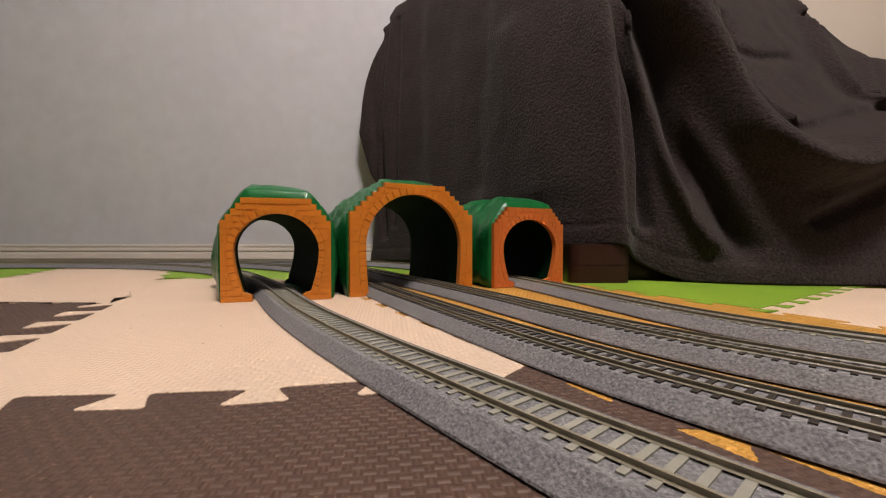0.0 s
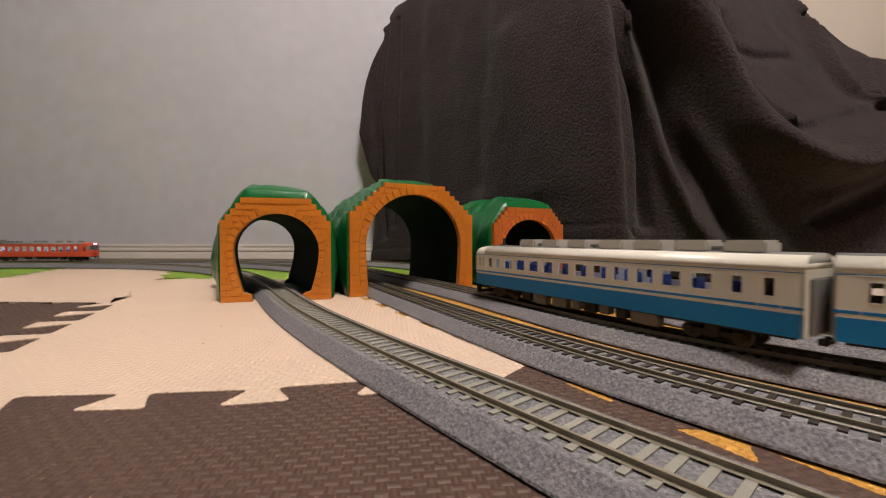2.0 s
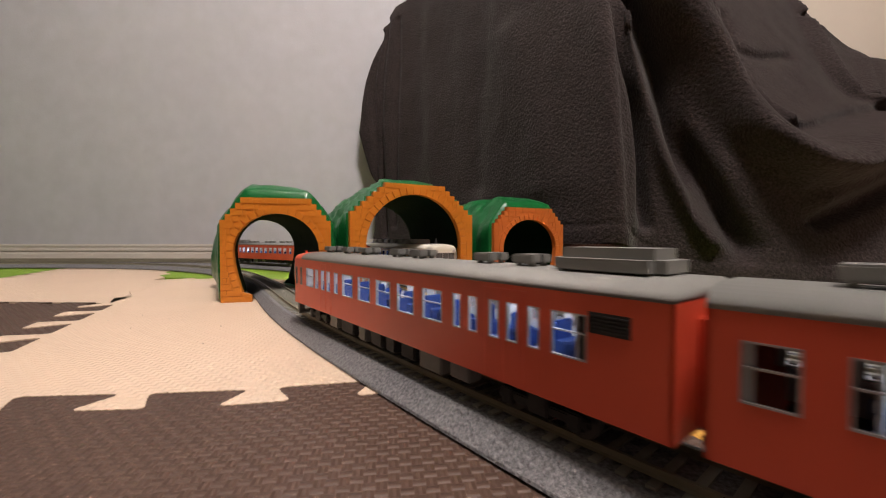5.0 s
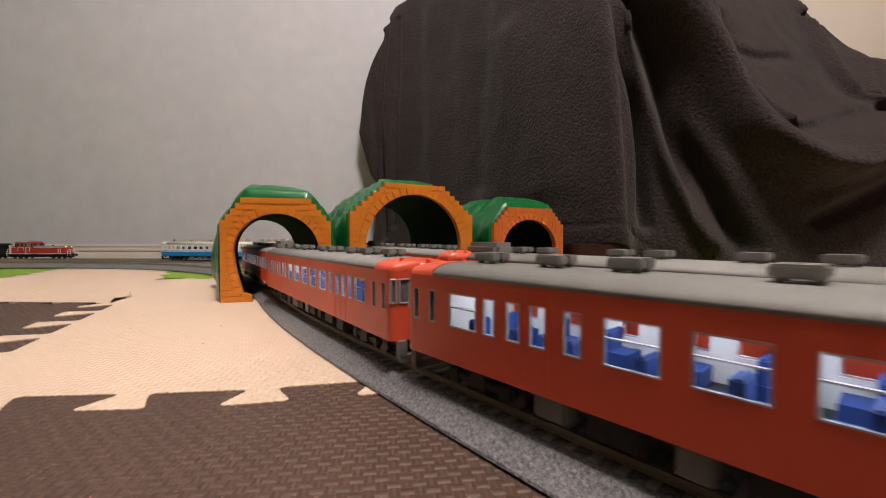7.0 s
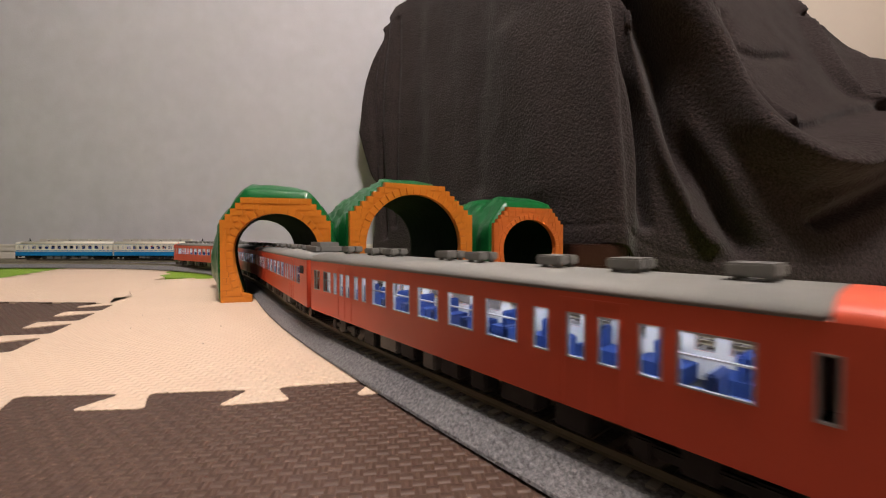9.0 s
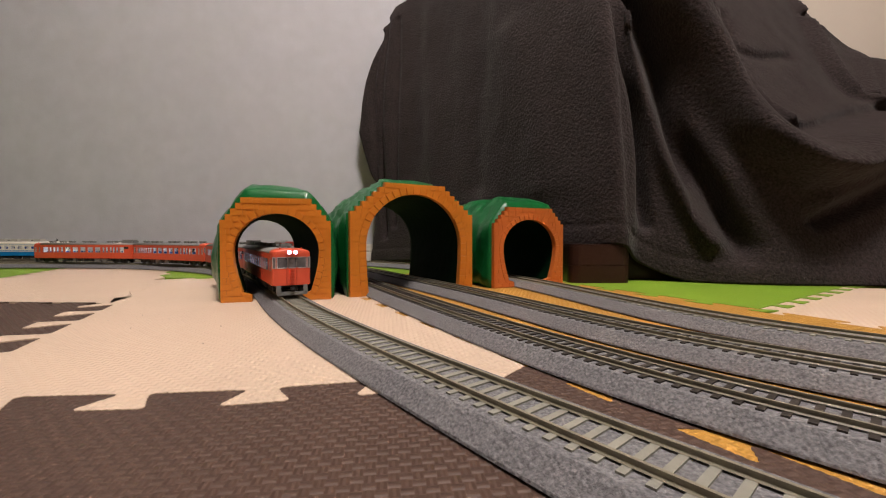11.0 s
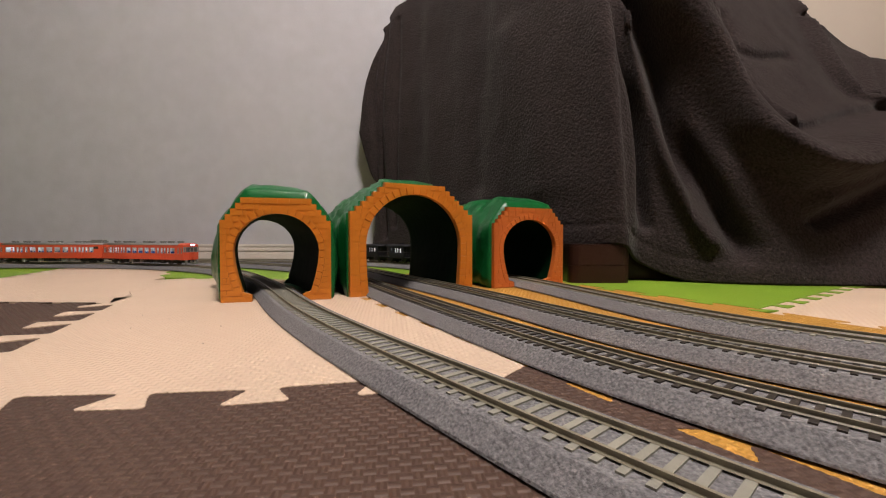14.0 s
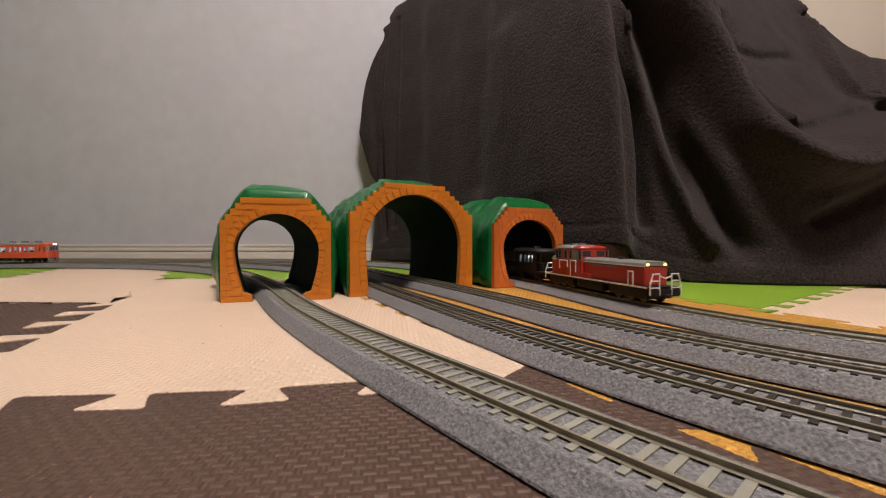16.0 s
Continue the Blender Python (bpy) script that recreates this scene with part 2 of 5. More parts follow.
def foam_mat(pts, mat, label, z=0.0):
    bm = bmesh.new()
    f = extrude_poly(bm, pts, -0.0105, z)
    bmesh.ops.triangulate(bm, faces=[q for q in bm.faces if len(q.verts) > 4])
    return tagged(link("foam_mat", bm, mat), label, "foam mat", group="jigsaw foam mats on the floor")


FRONT = [(0.075, 0.2115), (-0.037, 0.1808), (-0.10, 0.1679), (-0.172, 0.1632), (-0.32, 0.1498)]
LEFT = [(-0.3636, 0.4224), (-0.2445, 0.1682)]
YELLOW = [(-0.229, 0.700), (0.248, -0.133)]
RIGHT = [grid_point(0.4265, 0.62), grid_point(0.4265, 0.128), grid_point(0.4265, -0.35)]
GREENEDGE = [grid_point(0.43, 0.126), grid_point(0.78, 0.126)]


def lay_mats():
    yel, fro, lef = toothed(YELLOW, 1, 0.0525, 0.0055, 0.43), toothed(FRONT, -1, depth=0.0084, phase=0.893), toothed(LEFT, 1, 0.0509, 0.0142, 0.24)
    rig, gre = toothed(RIGHT, 1, 0.0625), toothed(GREENEDGE, 1, 0.0472)
    n = len(yel)
    cut = min(range(n), key=lambda i: (Vector(yel[i]) - Vector((-0.10, 0.4914))).length)
    fro = [p for p in fro if p[0] < 0.046]
    up = min(range(n), key=lambda i: (Vector(yel[i]) - Vector(fro[0])).length)
    seam = [(-0.3615, 0.4282), (-0.386, 0.4645), (-0.377, 0.4797), (-0.420, 0.5288), (-0.409, 0.5452), (-0.452, 0.6026), (-0.442, 0.6201), (-0.489, 0.6692), (-0.503, 0.716), (-0.545, 0.7605), (-0.54, 0.7862), (-0.58, 0.8248), (-0.594, 0.8716)]
    one = [(x - 0.0002, y - 0.0002) for x, y in seam]
    two = [(x + 0.0002, y + 0.0002) for x, y in seam]
    foam_mat(lef[::-1] + [(-0.3595, 0.4253), (-0.25, 0.4352)] + yel[cut:up + 1] + fro + [(-0.34, 0.1474), (-0.25, 0.1872)], M_BEIGE,
             "beige foam jigsaw mat with a woven relief")
    foam_mat(yel[up:] + [(0.3, -0.468), (-0.5, -0.468), (-0.5, 0.1498)] + fro[::-1], M_BROWN,
             "dark brown foam jigsaw mat with a woven relief", -0.0004)
    foam_mat(lef + [(-0.25, 0.1849), (-0.7, 0.117), (-0.75, 0.4387)] + toothed([(-0.72, 0.4411), (-0.366, 0.4235)], 1, 0.05, 0.006), M_BROWN,
             "dark brown foam jigsaw mat, corner tongues showing", -0.0008)
    foam_mat(yel[::-1] + rig + [(0.6, -0.468)], M_YELLOW, "yellow foam jigsaw mat under the curved tracks", -0.0006)
    foam_mat([rig[0], (0.62, 1.2285), (1.2, 0.8775)] + gre[::-1] + [p for p in rig[::-1] if p[1] > gre[0][1] - 0.004], M_GREENMAT,
             "bright green foam jigsaw mat beside the sofa", -0.0002)
    foam_mat(gre + [(1.2, 0.468), (1.4, -0.468), (0.62, -0.468)] + [p for p in rig[::-1] if p[1] < gre[0][1] - 0.006], M_BEIGE,
             "beige foam jigsaw mat with small dotted relief", -0.0010)
    foam_mat([(-0.362, 0.4276)] + one + [(-0.60, 1.2051), (-0.885, 1.2051), (-0.885, 0.9243)]
             + toothed([(-0.885, 0.9243), (-0.70, 0.5382)], -1, 0.057, 0.006) + [(-0.69, 0.5148), (-0.72, 0.4516), (-0.60, 0.4481)], M_BEIGE,
             "beige foam jigsaw mat inside the loop", -0.0012)
    foam_mat([(-0.3585, 0.4288), (-0.25, 0.4382), (-0.108, 0.4738), (-0.20, 0.6669)] + toothed([(-0.20, 0.6727), (-0.48, 0.702)], 1, 0.05, 0.005)
             + [p for p in two[::-1] if p[1] < 0.6926], M_BEIGE, "beige foam jigsaw mat with a rough joint", -0.0014)
    foam_mat(toothed([(-0.20, 0.6727), (-0.48, 0.702)], 1, 0.05, 0.005)[::-1] + [(-0.20, 0.6669), (-0.105, 0.4797), (0.1, 0.702), (0.0, 1.2051), (-0.606, 1.2051)] + [p for p in two[::-1] if p[1] > 0.7043],
             M_GREENMAT, "green foam jigsaw mat under the far curve", -0.0016)
    foam_mat([(-0.886, 1.2051), (-2.6, 1.2051), (-2.6, -0.468), (-0.9, -0.468), (-0.722, 0.4516), (-0.692, 0.5148)]
             + toothed([(-0.885, 0.9243), (-0.70, 0.5382)], -1, 0.057, 0.006)[::-1], M_GREENMAT,
             "green foam jigsaw mat at the end of the loop", -0.0018)

    foam_mat([(0.3, -0.4692), (1.4, -0.4692), (2.6, -1.404), (2.6, -2.223), (1.4, -2.223)], M_BROWN, "dark brown foam jigsaw mat under the straight tracks", -0.0004)


lay_mats()


def crumbs():
    """A few specks of dust on the mats."""
    rng = random.Random(8)
    bm = bmesh.new()
    for i in range(18):
        x, y = rng.uniform(-0.33, -0.06), rng.uniform(0.17, 0.36)
        if i > 12:
            x, y = rng.uniform(-0.15, 0.0), rng.uniform(0.08, 0.13)
        r = rng.uniform(0.0002, 0.0005)
        bmesh.ops.create_icosphere(bm, subdivisions=1, radius=r, matrix=Matrix.Translation((x, y, r * 0.6)) @ Matrix.Diagonal((rng.uniform(1, 2.2), 1, 0.6, 1)))
    tagged(link("dust_specks", bm, M_UNDER), "tiny dark dust specks on the foam mats", "dust", kind="stuff")


crumbs()

# ---- railway tracks ----
RAIL_TOP = 0.0115
CTRL = {
    "A": [(1.747, -1.8746), (0.897, -0.8801), (0.297, -0.1722), (0.0661, 0.0955), (-0.0008, 0.1771), (-0.064, 0.2597), (-0.128, 0.3533), (-0.2, 0.4738), (-0.262, 0.5698), (-0.335, 0.6727), (-0.42, 0.7628), (-0.52, 0.8377), (-0.63, 0.8939), (-0.76, 0.9325), (-0.9, 0.95), (-1.05, 0.9454), (-1.35, 0.8658), (-1.75, 0.6084), (-2.1, 0.1755)],
    "B": [(1.9, -1.872), (1.0, -0.8658), (0.4, -0.1755), (0.141, 0.124), (0.1135, 0.1544), (0.0765, 0.2071), (0.03, 0.2866), (-0.0125, 0.3685), (-0.046, 0.4329), (-0.093, 0.5288), (-0.155, 0.6552), (-0.235, 0.7722), (-0.34, 0.8681), (-0.48, 0.9571), (-0.63, 1.0027), (-0.8, 1.0202), (-1.1, 1.0202), (-1.5, 0.936), (-1.9, 0.702), (-2.3, 0.234)],
    "C": [(2.05, -1.872), (1.1, -0.819), (0.48, -0.1404), (0.198, 0.1755), (0.158, 0.22), (0.12, 0.2785), (0.08, 0.3568), (0.0475, 0.4235), (-0.02, 0.5464), (-0.077, 0.6435), (-0.15, 0.7722), (-0.26, 0.9067), (-0.4, 1.0062), (-0.56, 1.053), (-0.75, 1.0764), (-1.2, 1.0764), (-1.65, 0.9594), (-2.05, 0.702), (-2.4, 0.2925)],
    "D": [(2.204, -1.869), (1.204, -0.7692), (0.564, -0.0906), (0.257, 0.2276), (0.2295, 0.2627), (0.212, 0.2955), (0.195, 0.3376), (0.176, 0.3985), (0.153, 0.4804), (0.114, 0.5997), (0.064, 0.7167), (-0.02, 0.8541), (-0.125, 0.9652), (-0.26, 1.053), (-0.42, 1.1056), (-0.6, 1.129), (-0.8, 1.1349), (-1.3, 1.1349), (-1.8, 0.9945), (-2.15, 0.702), (-2.5, 0.2925)],
}


def smooth_path(ctrl, step=0.005, soft=0.03):
    c = np.array(ctrl)
    c = np.vstack([2 * c[0] - c[1], c, 2 * c[-1] - c[-2]])
    out = []
    for i in range(1, len(c) - 2):
        p0, p1, p2, p3 = c[i - 1:i + 3]
        d = [np.linalg.norm(b - a) ** 0.5 for a, b in ((p0, p1), (p1, p2), (p2, p3))]
        t0, t1 = 0.0, d[0]
        t2 = t1 + d[1]
        t3 = t2 + d[2]
        for t in np.linspace(t1, t2, 40, endpoint=False):
            a1 = (t1 - t) / (t1 - t0) * p0 + (t - t0) / (t1 - t0) * p1
            a2 = (t2 - t) / (t2 - t1) * p1 + (t - t1) / (t2 - t1) * p2
            a3 = (t3 - t) / (t3 - t2) * p2 + (t - t2) / (t3 - t2) * p3
            b1 = (t2 - t) / (t2 - t0) * a1 + (t - t0) / (t2 - t0) * a2
            b2 = (t3 - t) / (t3 - t1) * a2 + (t - t1) / (t3 - t1) * a3
            out.append((t2 - t) / (t2 - t1) * b1 + (t - t1) / (t2 - t1) * b2)
    out.append(c[-2])
    P = np.array(out)
    for k in range(2):
        L = np.r_[0, np.cumsum(np.linalg.norm(np.diff(P, axis=0), axis=1))]
        s = np.linspace(0, L[-1], int(L[-1] / step) + 1)
        P = np.c_[np.interp(s, L, P[:, 0]), np.interp(s, L, P[:, 1])]
        if k == 0:
            w = int(soft / step) * 2
            ker = np.exp(-0.5 * (np.arange(-w, w + 1) * step / soft) ** 2)
            ker /= ker.sum()
            Q = np.vstack([P[0] + np.arange(-w, 0)[:, None] * (P[1] - P[0]), P, P[-1] + np.arange(1, w + 1)[:, None] * (P[-1] - P[-2])])
            P = np.c_[np.convolve(Q[:, 0], ker, "valid"), np.convolve(Q[:, 1], ker, "valid")]
    return P, s


PATH = {k: smooth_path(v) for k, v in CTRL.items()}


def on_path(k, s):
    P, S = PATH[k]
    if s < 0:
        return P[0] + (P[1] - P[0]) / (S[1] - S[0]) * s
    if s > S[-1]:
        return P[-1] + (P[-1] - P[-2]) / (S[-1] - S[-2]) * (s - S[-1])
    return np.array((np.interp(s, S, P[:, 0]), np.interp(s, S, P[:, 1])))


def sweep(bm, P, profile, closed=True):
    d = np.gradient(P, axis=0)
    d /= np.linalg.norm(d, axis=1)[:, None]
    nrm = np.c_[-d[:, 1], d[:, 0]]
    rows = [[bm.verts.new((p[0] + n[0] * u, p[1] + n[1] * u, z)) for u, z in profile] for p, n in zip(P, nrm)]
    m = len(profile)
    for a, b in zip(rows[:-1], rows[1:]):
        for i in range(m if closed else m - 1):
            bm.faces.new((a[i], a[(i + 1) % m], b[(i + 1) % m], b[i]))
    bm.faces.new(rows[0][::-1])
    bm.faces.new(rows[-1])


def track(k, tie_mat, tie_label, label):
    base = tagged(new("railway_track"), label, "railway track", group="model railway tracks")
    P, S = PATH[k]
    bm = bmesh.new()
    w = 0.0245
    sweep(bm, P, [(-w + 0.0020, 0.0), (-w + 0.0016, 0.0005), (-w, 0.0006), (-w + 0.0003, 0.0016), (-0.0178, 0.0076), (-0.0168, 0.0084), (0.0168, 0.0084), (0.0178, 0.0076), (w - 0.0003, 0.0016), (w, 0.0006), (w - 0.0016, 0.0005), (w - 0.0020, 0.0)])
    part("ballast_bed", bm, M_BALLAST, base, "speckled grey moulded ballast")
    for side in (-1, 1):
        o = 0.00865 * side
        bm = bmesh.new()
        sweep(bm, P, [(o - 0.0011, 0.0092), (o - 0.0004, 0.0098), (o - 0.0004, 0.0107), (o - 0.0006, 0.0108), (o - 0.0006, RAIL_TOP),
                      (o + 0.0006, RAIL_TOP), (o + 0.0006, 0.0108), (o + 0.0004, 0.0107), (o + 0.0004, 0.0098), (o + 0.0011, 0.0092)])
        part("rail", bm, M_RAIL, base, "brown weathered metal rail")
    pitch, wid, half = (0.0075, 0.0013, 0.0138) if tie_mat == M_TIECON else (0.0067, 0.00125, 0.0145)
    count = int(S[-1] / pitch)
    first = None
    rest = bmesh.new()
    for i in range(count):
        s = (i + 0.5) * pitch
        p, q = on_path(k, s), on_path(k, s + 0.002)
        m = pose(p[0], p[1], 0, 0, 0, math.degrees(math.atan2(q[1] - p[1], q[0] - p[0])))
        if 0.06 < p[1] < 0.73 and p[0] < 0.36:
            if first is None:
                bm = bmesh.new()
                bm_box(bm, -wid, wid, -half, half, 0.0075, 0.0091)
                first = part("sleeper", bm, tie_mat, base, tie_label)
                first.matrix_basis = m
            else:
                share("sleeper", first, base, m)
        else:
            n0 = len(rest.verts)
            bm_box(rest, -wid, wid, -half, half, 0.0075, 0.0091)
            rest.verts.ensure_lookup_table()
            for v in rest.verts[n0:]:
                v.co = m @ v.co
    tagged(part("sleeper_run", rest, tie_mat, base), kind="stuff")
    return base


track("A", M_TIECON, "pale grey concrete-look sleeper", "curved model track with grey ballast and pale sleepers")
track("B", M_TIEWOOD, "dark brown wooden sleeper", "curved model track with grey ballast and dark sleepers")
track("C", M_TIEWOOD, "dark brown wooden sleeper", "curved model track with dark sleepers beside its twin")
track("D", M_TIECON, "pale grey concrete-look sleeper", "outermost curved model track with pale sleepers")


# ---- toy tunnels ----
def opening_small(sc=1.0, n=22):
    """Right half of the opening from the floor to the crown, as (half width, height)."""
    pts = [(0.026, 0.0), (0.026, 0.0078), (0.0345, 0.0095), (0.0365, 0.016), (0.0398, 0.028), (0.0424, 0.041)]
    for i in range(n + 1):
        a = math.pi / 2 * i / n
        pts.append((0.0435 * math.cos(a), 0.054 + 0.0420 * math.sin(a)))
    return [(x * sc, z) for x, z in pts]


def opening_big(n=26):
    pts = [(0.0626, 0.0), (0.0642, 0.02), (0.0654, 0.04)]
    for i in range(n + 1):
        a = math.pi / 2 * i / n
        pts.append((0.0657 * math.cos(a), 0.060 + 0.064 * math.sin(a)))
    return pts


def half_at(curve, z):
    for (x0, z0), (x1, z1) in zip(curve[:-1], curve[1:]):
        if z0 <= z <= z1 and z1 > z0:
            return x0 + (x1 - x0) * (z - z0) / (z1 - z0)
    return 0.0 if z > curve[-1][1] else curve[0][0]


def tunnel(name, at_xy, heading, turn, length, half, eave, top_half, top, opening, mat, label, stepped, seed, skew=0.0):
    base = tagged(new(name), label, "toy tunnel", group="toy tunnels over the tracks")
    base.matrix_world = pose(at_xy[0], at_xy[1], 0.0, 0, 0, heading)
    rng = random.Random(seed)
    row = top / round(top / 0.00665)
    nsteps = 5 if not stepped else 7

    def outer(z):
        if z <= eave:
            return half
        k = (z - eave) / (top - eave)
        return half + (top_half - half) * k

    def outer_step(z):
        if z <= eave:
            return half
        k = math.floor((z - eave) / (top - eave) * nsteps) / nsteps
        return half + (top_half - half) * k

    # portal plate with its opening
    out_line = [(half, 0.0), (half, eave)]
    for i in range(nsteps):
        z1 = eave + (top - eave) * (i + 1) / nsteps
        x1 = half + (top_half - half) * (i + 1) / nsteps
        out_line += [(half + (top_half - half) * i / nsteps, z1), (x1, z1)]
    out_line[1:2] = []
    plain = [(half, 0.0), (half, eave), (top_half, top)]
    plain = [(opening[0][0], 0.0)] + plain + [(-x, z) for x, z in plain[::-1]] + [(-opening[0][0], 0.0)]
    ring = [(x, z) for x, z in out_line] + [(-x, z) for x, z in out_line[::-1]]
    hole = opening[:] + [(-x, z) for x, z in opening[-2::-1]]
    bm = bmesh.new()
    zc = eave * 0.62
    closed = [(opening[0][0], 0.0)] + ring + [(-opening[0][0], 0.0)]

    def cast(line, ang, far):
        dx, dz = math.cos(ang), math.sin(ang)
        best = None
        for a, b in zip(line[:-1], line[1:]):
            ex, ez = b[0] - a[0], b[1] - a[1]
            det = ex * dz - ez * dx
            if abs(det) < 1e-12:
                continue
            t = (ex * (a[1] - zc) - ez * a[0]) / det
            u = (dx * (a[1] - zc) - dz * a[0]) / det
            if t > 0 and -1e-6 <= u <= 1 + 1e-6 and (best is None or (t > best) == far):
                best = t
        return None if best is None else (dx * best, zc + dz * best)

    lo_a = math.atan2(-zc, opening[0][0]) + 1e-4
    angs = [lo_a + (math.pi - 2 * lo_a) * i / 90 for i in range(91)]
    for x, z in ring:
        a = math.atan2(z - zc, x)
        if a < -math.pi / 2:
            a += 2 * math.pi
        angs += [a - 2e-4, a + 2e-4]
    angs = sorted(a for a in angs if lo_a <= a <= math.pi - lo_a)
    pairs = [(cast(hole, a, False), cast(closed, a, True), cast(plain, a, True)) for a in angs]
    pairs = [p for p in pairs if all(p)]
    shell = [p[2] for p in pairs]
    hole_r, outs = [p[0] for p in pairs], [p[1] for p in pairs]
    n = len(hole_r) - 1

    def resample(line, n):
        L = [0.0]
        for a, b in zip(line[:-1], line[1:]):
            L.append(L[-1] + math.hypot(b[0] - a[0], b[1] - a[1]))
        res = []
        for i in range(n + 1):
            t, j = L[-1] * i / n, 0
            while j < len(L) - 2 and L[j + 1] < t:
                j += 1
            f = (t - L[j]) / max(L[j + 1] - L[j], 1e-9)
            res.append((line[j][0] + (line[j + 1][0] - line[j][0]) * f, line[j][1] + (line[j + 1][1] - line[j][1]) * f))
        return res

    depth = 0.0065
    quad = [[bm.verts.new((x, y, z)) for x, z in pts] for pts, y in ((hole_r, 0.0), (outs, 0.0), (hole_r, depth), (outs, depth))]
    for i in range(n):
        bm.faces.new((quad[0][i], quad[1][i], quad[1][i + 1], quad[0][i + 1]))
        bm.faces.new((quad[2][i + 1], quad[3][i + 1], quad[3][i], quad[2][i]))
        bm.faces.new((quad[0][i + 1], quad[2][i + 1], quad[2][i], quad[0][i]))
        bm.faces.new((quad[1][i], quad[3][i], quad[3][i + 1], quad[1][i + 1]))
    for i in (0, n):
        bm.faces.new((quad[0][i], quad[2][i], quad[3][i], quad[1][i]))
    bmesh.ops.recalc_face_normals(bm, faces=bm.faces)
    portal = part("portal", bm, mat, base, "orange moulded brick portal")

    # arch stones round the opening
    ringw, gap = 0.0072 if not stepped else 0.0095, 0.0005
    n = 90
    hs = resample(hole, n)
    L = [0.0]
    for a, b in zip(hs[:-1], hs[1:]):
        L.append(L[-1] + math.hypot(b[0] - a[0], b[1] - a[1]))
    start = next(i for i, (x, z) in enumerate(hs) if z > 0.010)
    idx = list(range(start, n - start + 1))
    nst = 29 if not stepped else 35

    def at_len(t):
        j = 0
        while j < n - 1 and L[j + 1] < t:
            j += 1
        f = (t - L[j]) / max(L[j + 1] - L[j], 1e-9)
        p = Vector((hs[j][0] + (hs[j + 1][0] - hs[j][0]) * f, hs[j][1] + (hs[j + 1][1] - hs[j][1]) * f))
        a, b = hs[max(0, j - 2)], hs[min(n, j + 3)]
        d = Vector((b[0] - a[0], b[1] - a[1])).normalized()
        return p, Vector((d.y, -d.x))

    l0, l1 = L[idx[0]], L[idx[-1]]
    for i in range(nst):
        ta, tb = l0 + (l1 - l0) * i / nst + gap, l0 + (l1 - l0) * (i + 1) / nst - gap
        (pa, na), (pb, nb) = at_len(ta), at_len(tb)
        lim = half - 0.0006
        bm = bmesh.new()
        face = [pa + na * 0.0003, pb + nb * 0.0003, pb + nb * ringw, pa + na * ringw]
        face = [Vector((max(-lim, min(lim, q.x)), q.y)) for q in face]
        lo = [bm.verts.new((q.x, 0.001, q.y)) for q in face]
        c = sum(face, Vector((0, 0))) / 4
        hi = [bm.verts.new((c.x + (q.x - c.x) * 0.93, -0.0011, c.y + (q.y - c.y) * 0.95)) for q in face]
        bm.faces.new(hi)
        for j in range(4):
            bm.faces.new((lo[j], lo[(j + 1) % 4], hi[(j + 1) % 4], hi[j]))
        bmesh.ops.recalc_face_normals(bm, faces=bm.faces)
        part("arch_stone", bm, mat, portal)

    # brick courses between arch and outline
    nrows = round(top / row)
    for r in range(nrows):
        z0, z1 = r * row + gap, (r + 1) * row - gap
        zm = (z0 + z1) / 2
        inn = 0.0
        for zz in (z0, zm, z1):
            inn = max(inn, half_at(opening, zz))
        crown = opening[-1][1] + ringw
        if zm > 0.012:
            a = 0.0
            if z0 < crown:
                inn = math.sqrt(max(0.0, 1 - (max(0.0, z0 - opening[-1][1] + 0.0425 if not stepped else z0 - 0.060) / ((0.0425 if not stepped else 0.064) + ringw)) ** 2)) * (
                    opening[6][0] + ringw) if z0 > (0.054 if not stepped else 0.06) else inn + ringw
            else:
                inn = 0.0
        out_x = min(outer_step(z0 + 1e-5), outer_step(min(z1, top - 0.0002))) - 0.0004
        if out_x - inn < 0.003:
            continue
        spans = [(inn, out_x), (-out_x, -inn)] if inn > 0.001 else [(-out_x, out_x)]
        for x0, x1 in spans:
            w = 0.0125
            x = x0 - (w / 2 if r % 2 else 0.0)
            while x < x1 - 1e-6:
                a, b = max(x, x0) + gap, min(x + w, x1) - gap
                if x1 - (x + w) < 0.003:
                    b = x1 - gap
                if b - a > 0.0015:
                    bm = bmesh.new()
                    pr = 0.0006 + rng.random() * 0.0002
                    bm_box(bm, a, b, -pr, 0.0008, z0, z1)
                    part("brick", bm, mat, portal)
                if x1 - (x + w) < 0.003:
                    break
                x += w

    # green hill-shaped vault
    seg, rows_n = 60, 30

    def section(k):
        """Centre and frame at share k of the length."""
        x = y = 0.0
        steps = 24
        for i in range(steps):
            a = radians(skew + turn * k * (i + 0.5) / steps)
            x -= math.sin(a) * length * k / steps
            y += math.cos(a) * length * k / steps
        return x, y, radians(turn * k)

    pick = [round(i * (len(hole_r) - 1) / seg) for i in range(seg + 1)]
    sub = [hole_r[i] for i in pick]
    bm = bmesh.new()
    A, B = [], []
    for j in range(rows_n + 1):
        k = j / rows_n
        cx, cy, a = section(k)
        cy += depth * (1 - k)
        ra, rb = [], []
        for i, (x, z) in enumerate(sub):
            # inner skin
            xi, zi = x * 1.012, z * 1.004
            if abs(x) < 0.034 and z < 0.02 and not stepped:
                xi = math.copysign(0.036, x)
            ra.append(bm.verts.new((cx + math.cos(a) * xi, cy + math.sin(a) * xi, zi)))
            ox, oz = outs[pick[i]] if stepped else shell[pick[i]]
            if stepped and z > 0.02:
                ox, oz = ox * 0.985, oz * 0.985
            ang = math.pi * i / seg
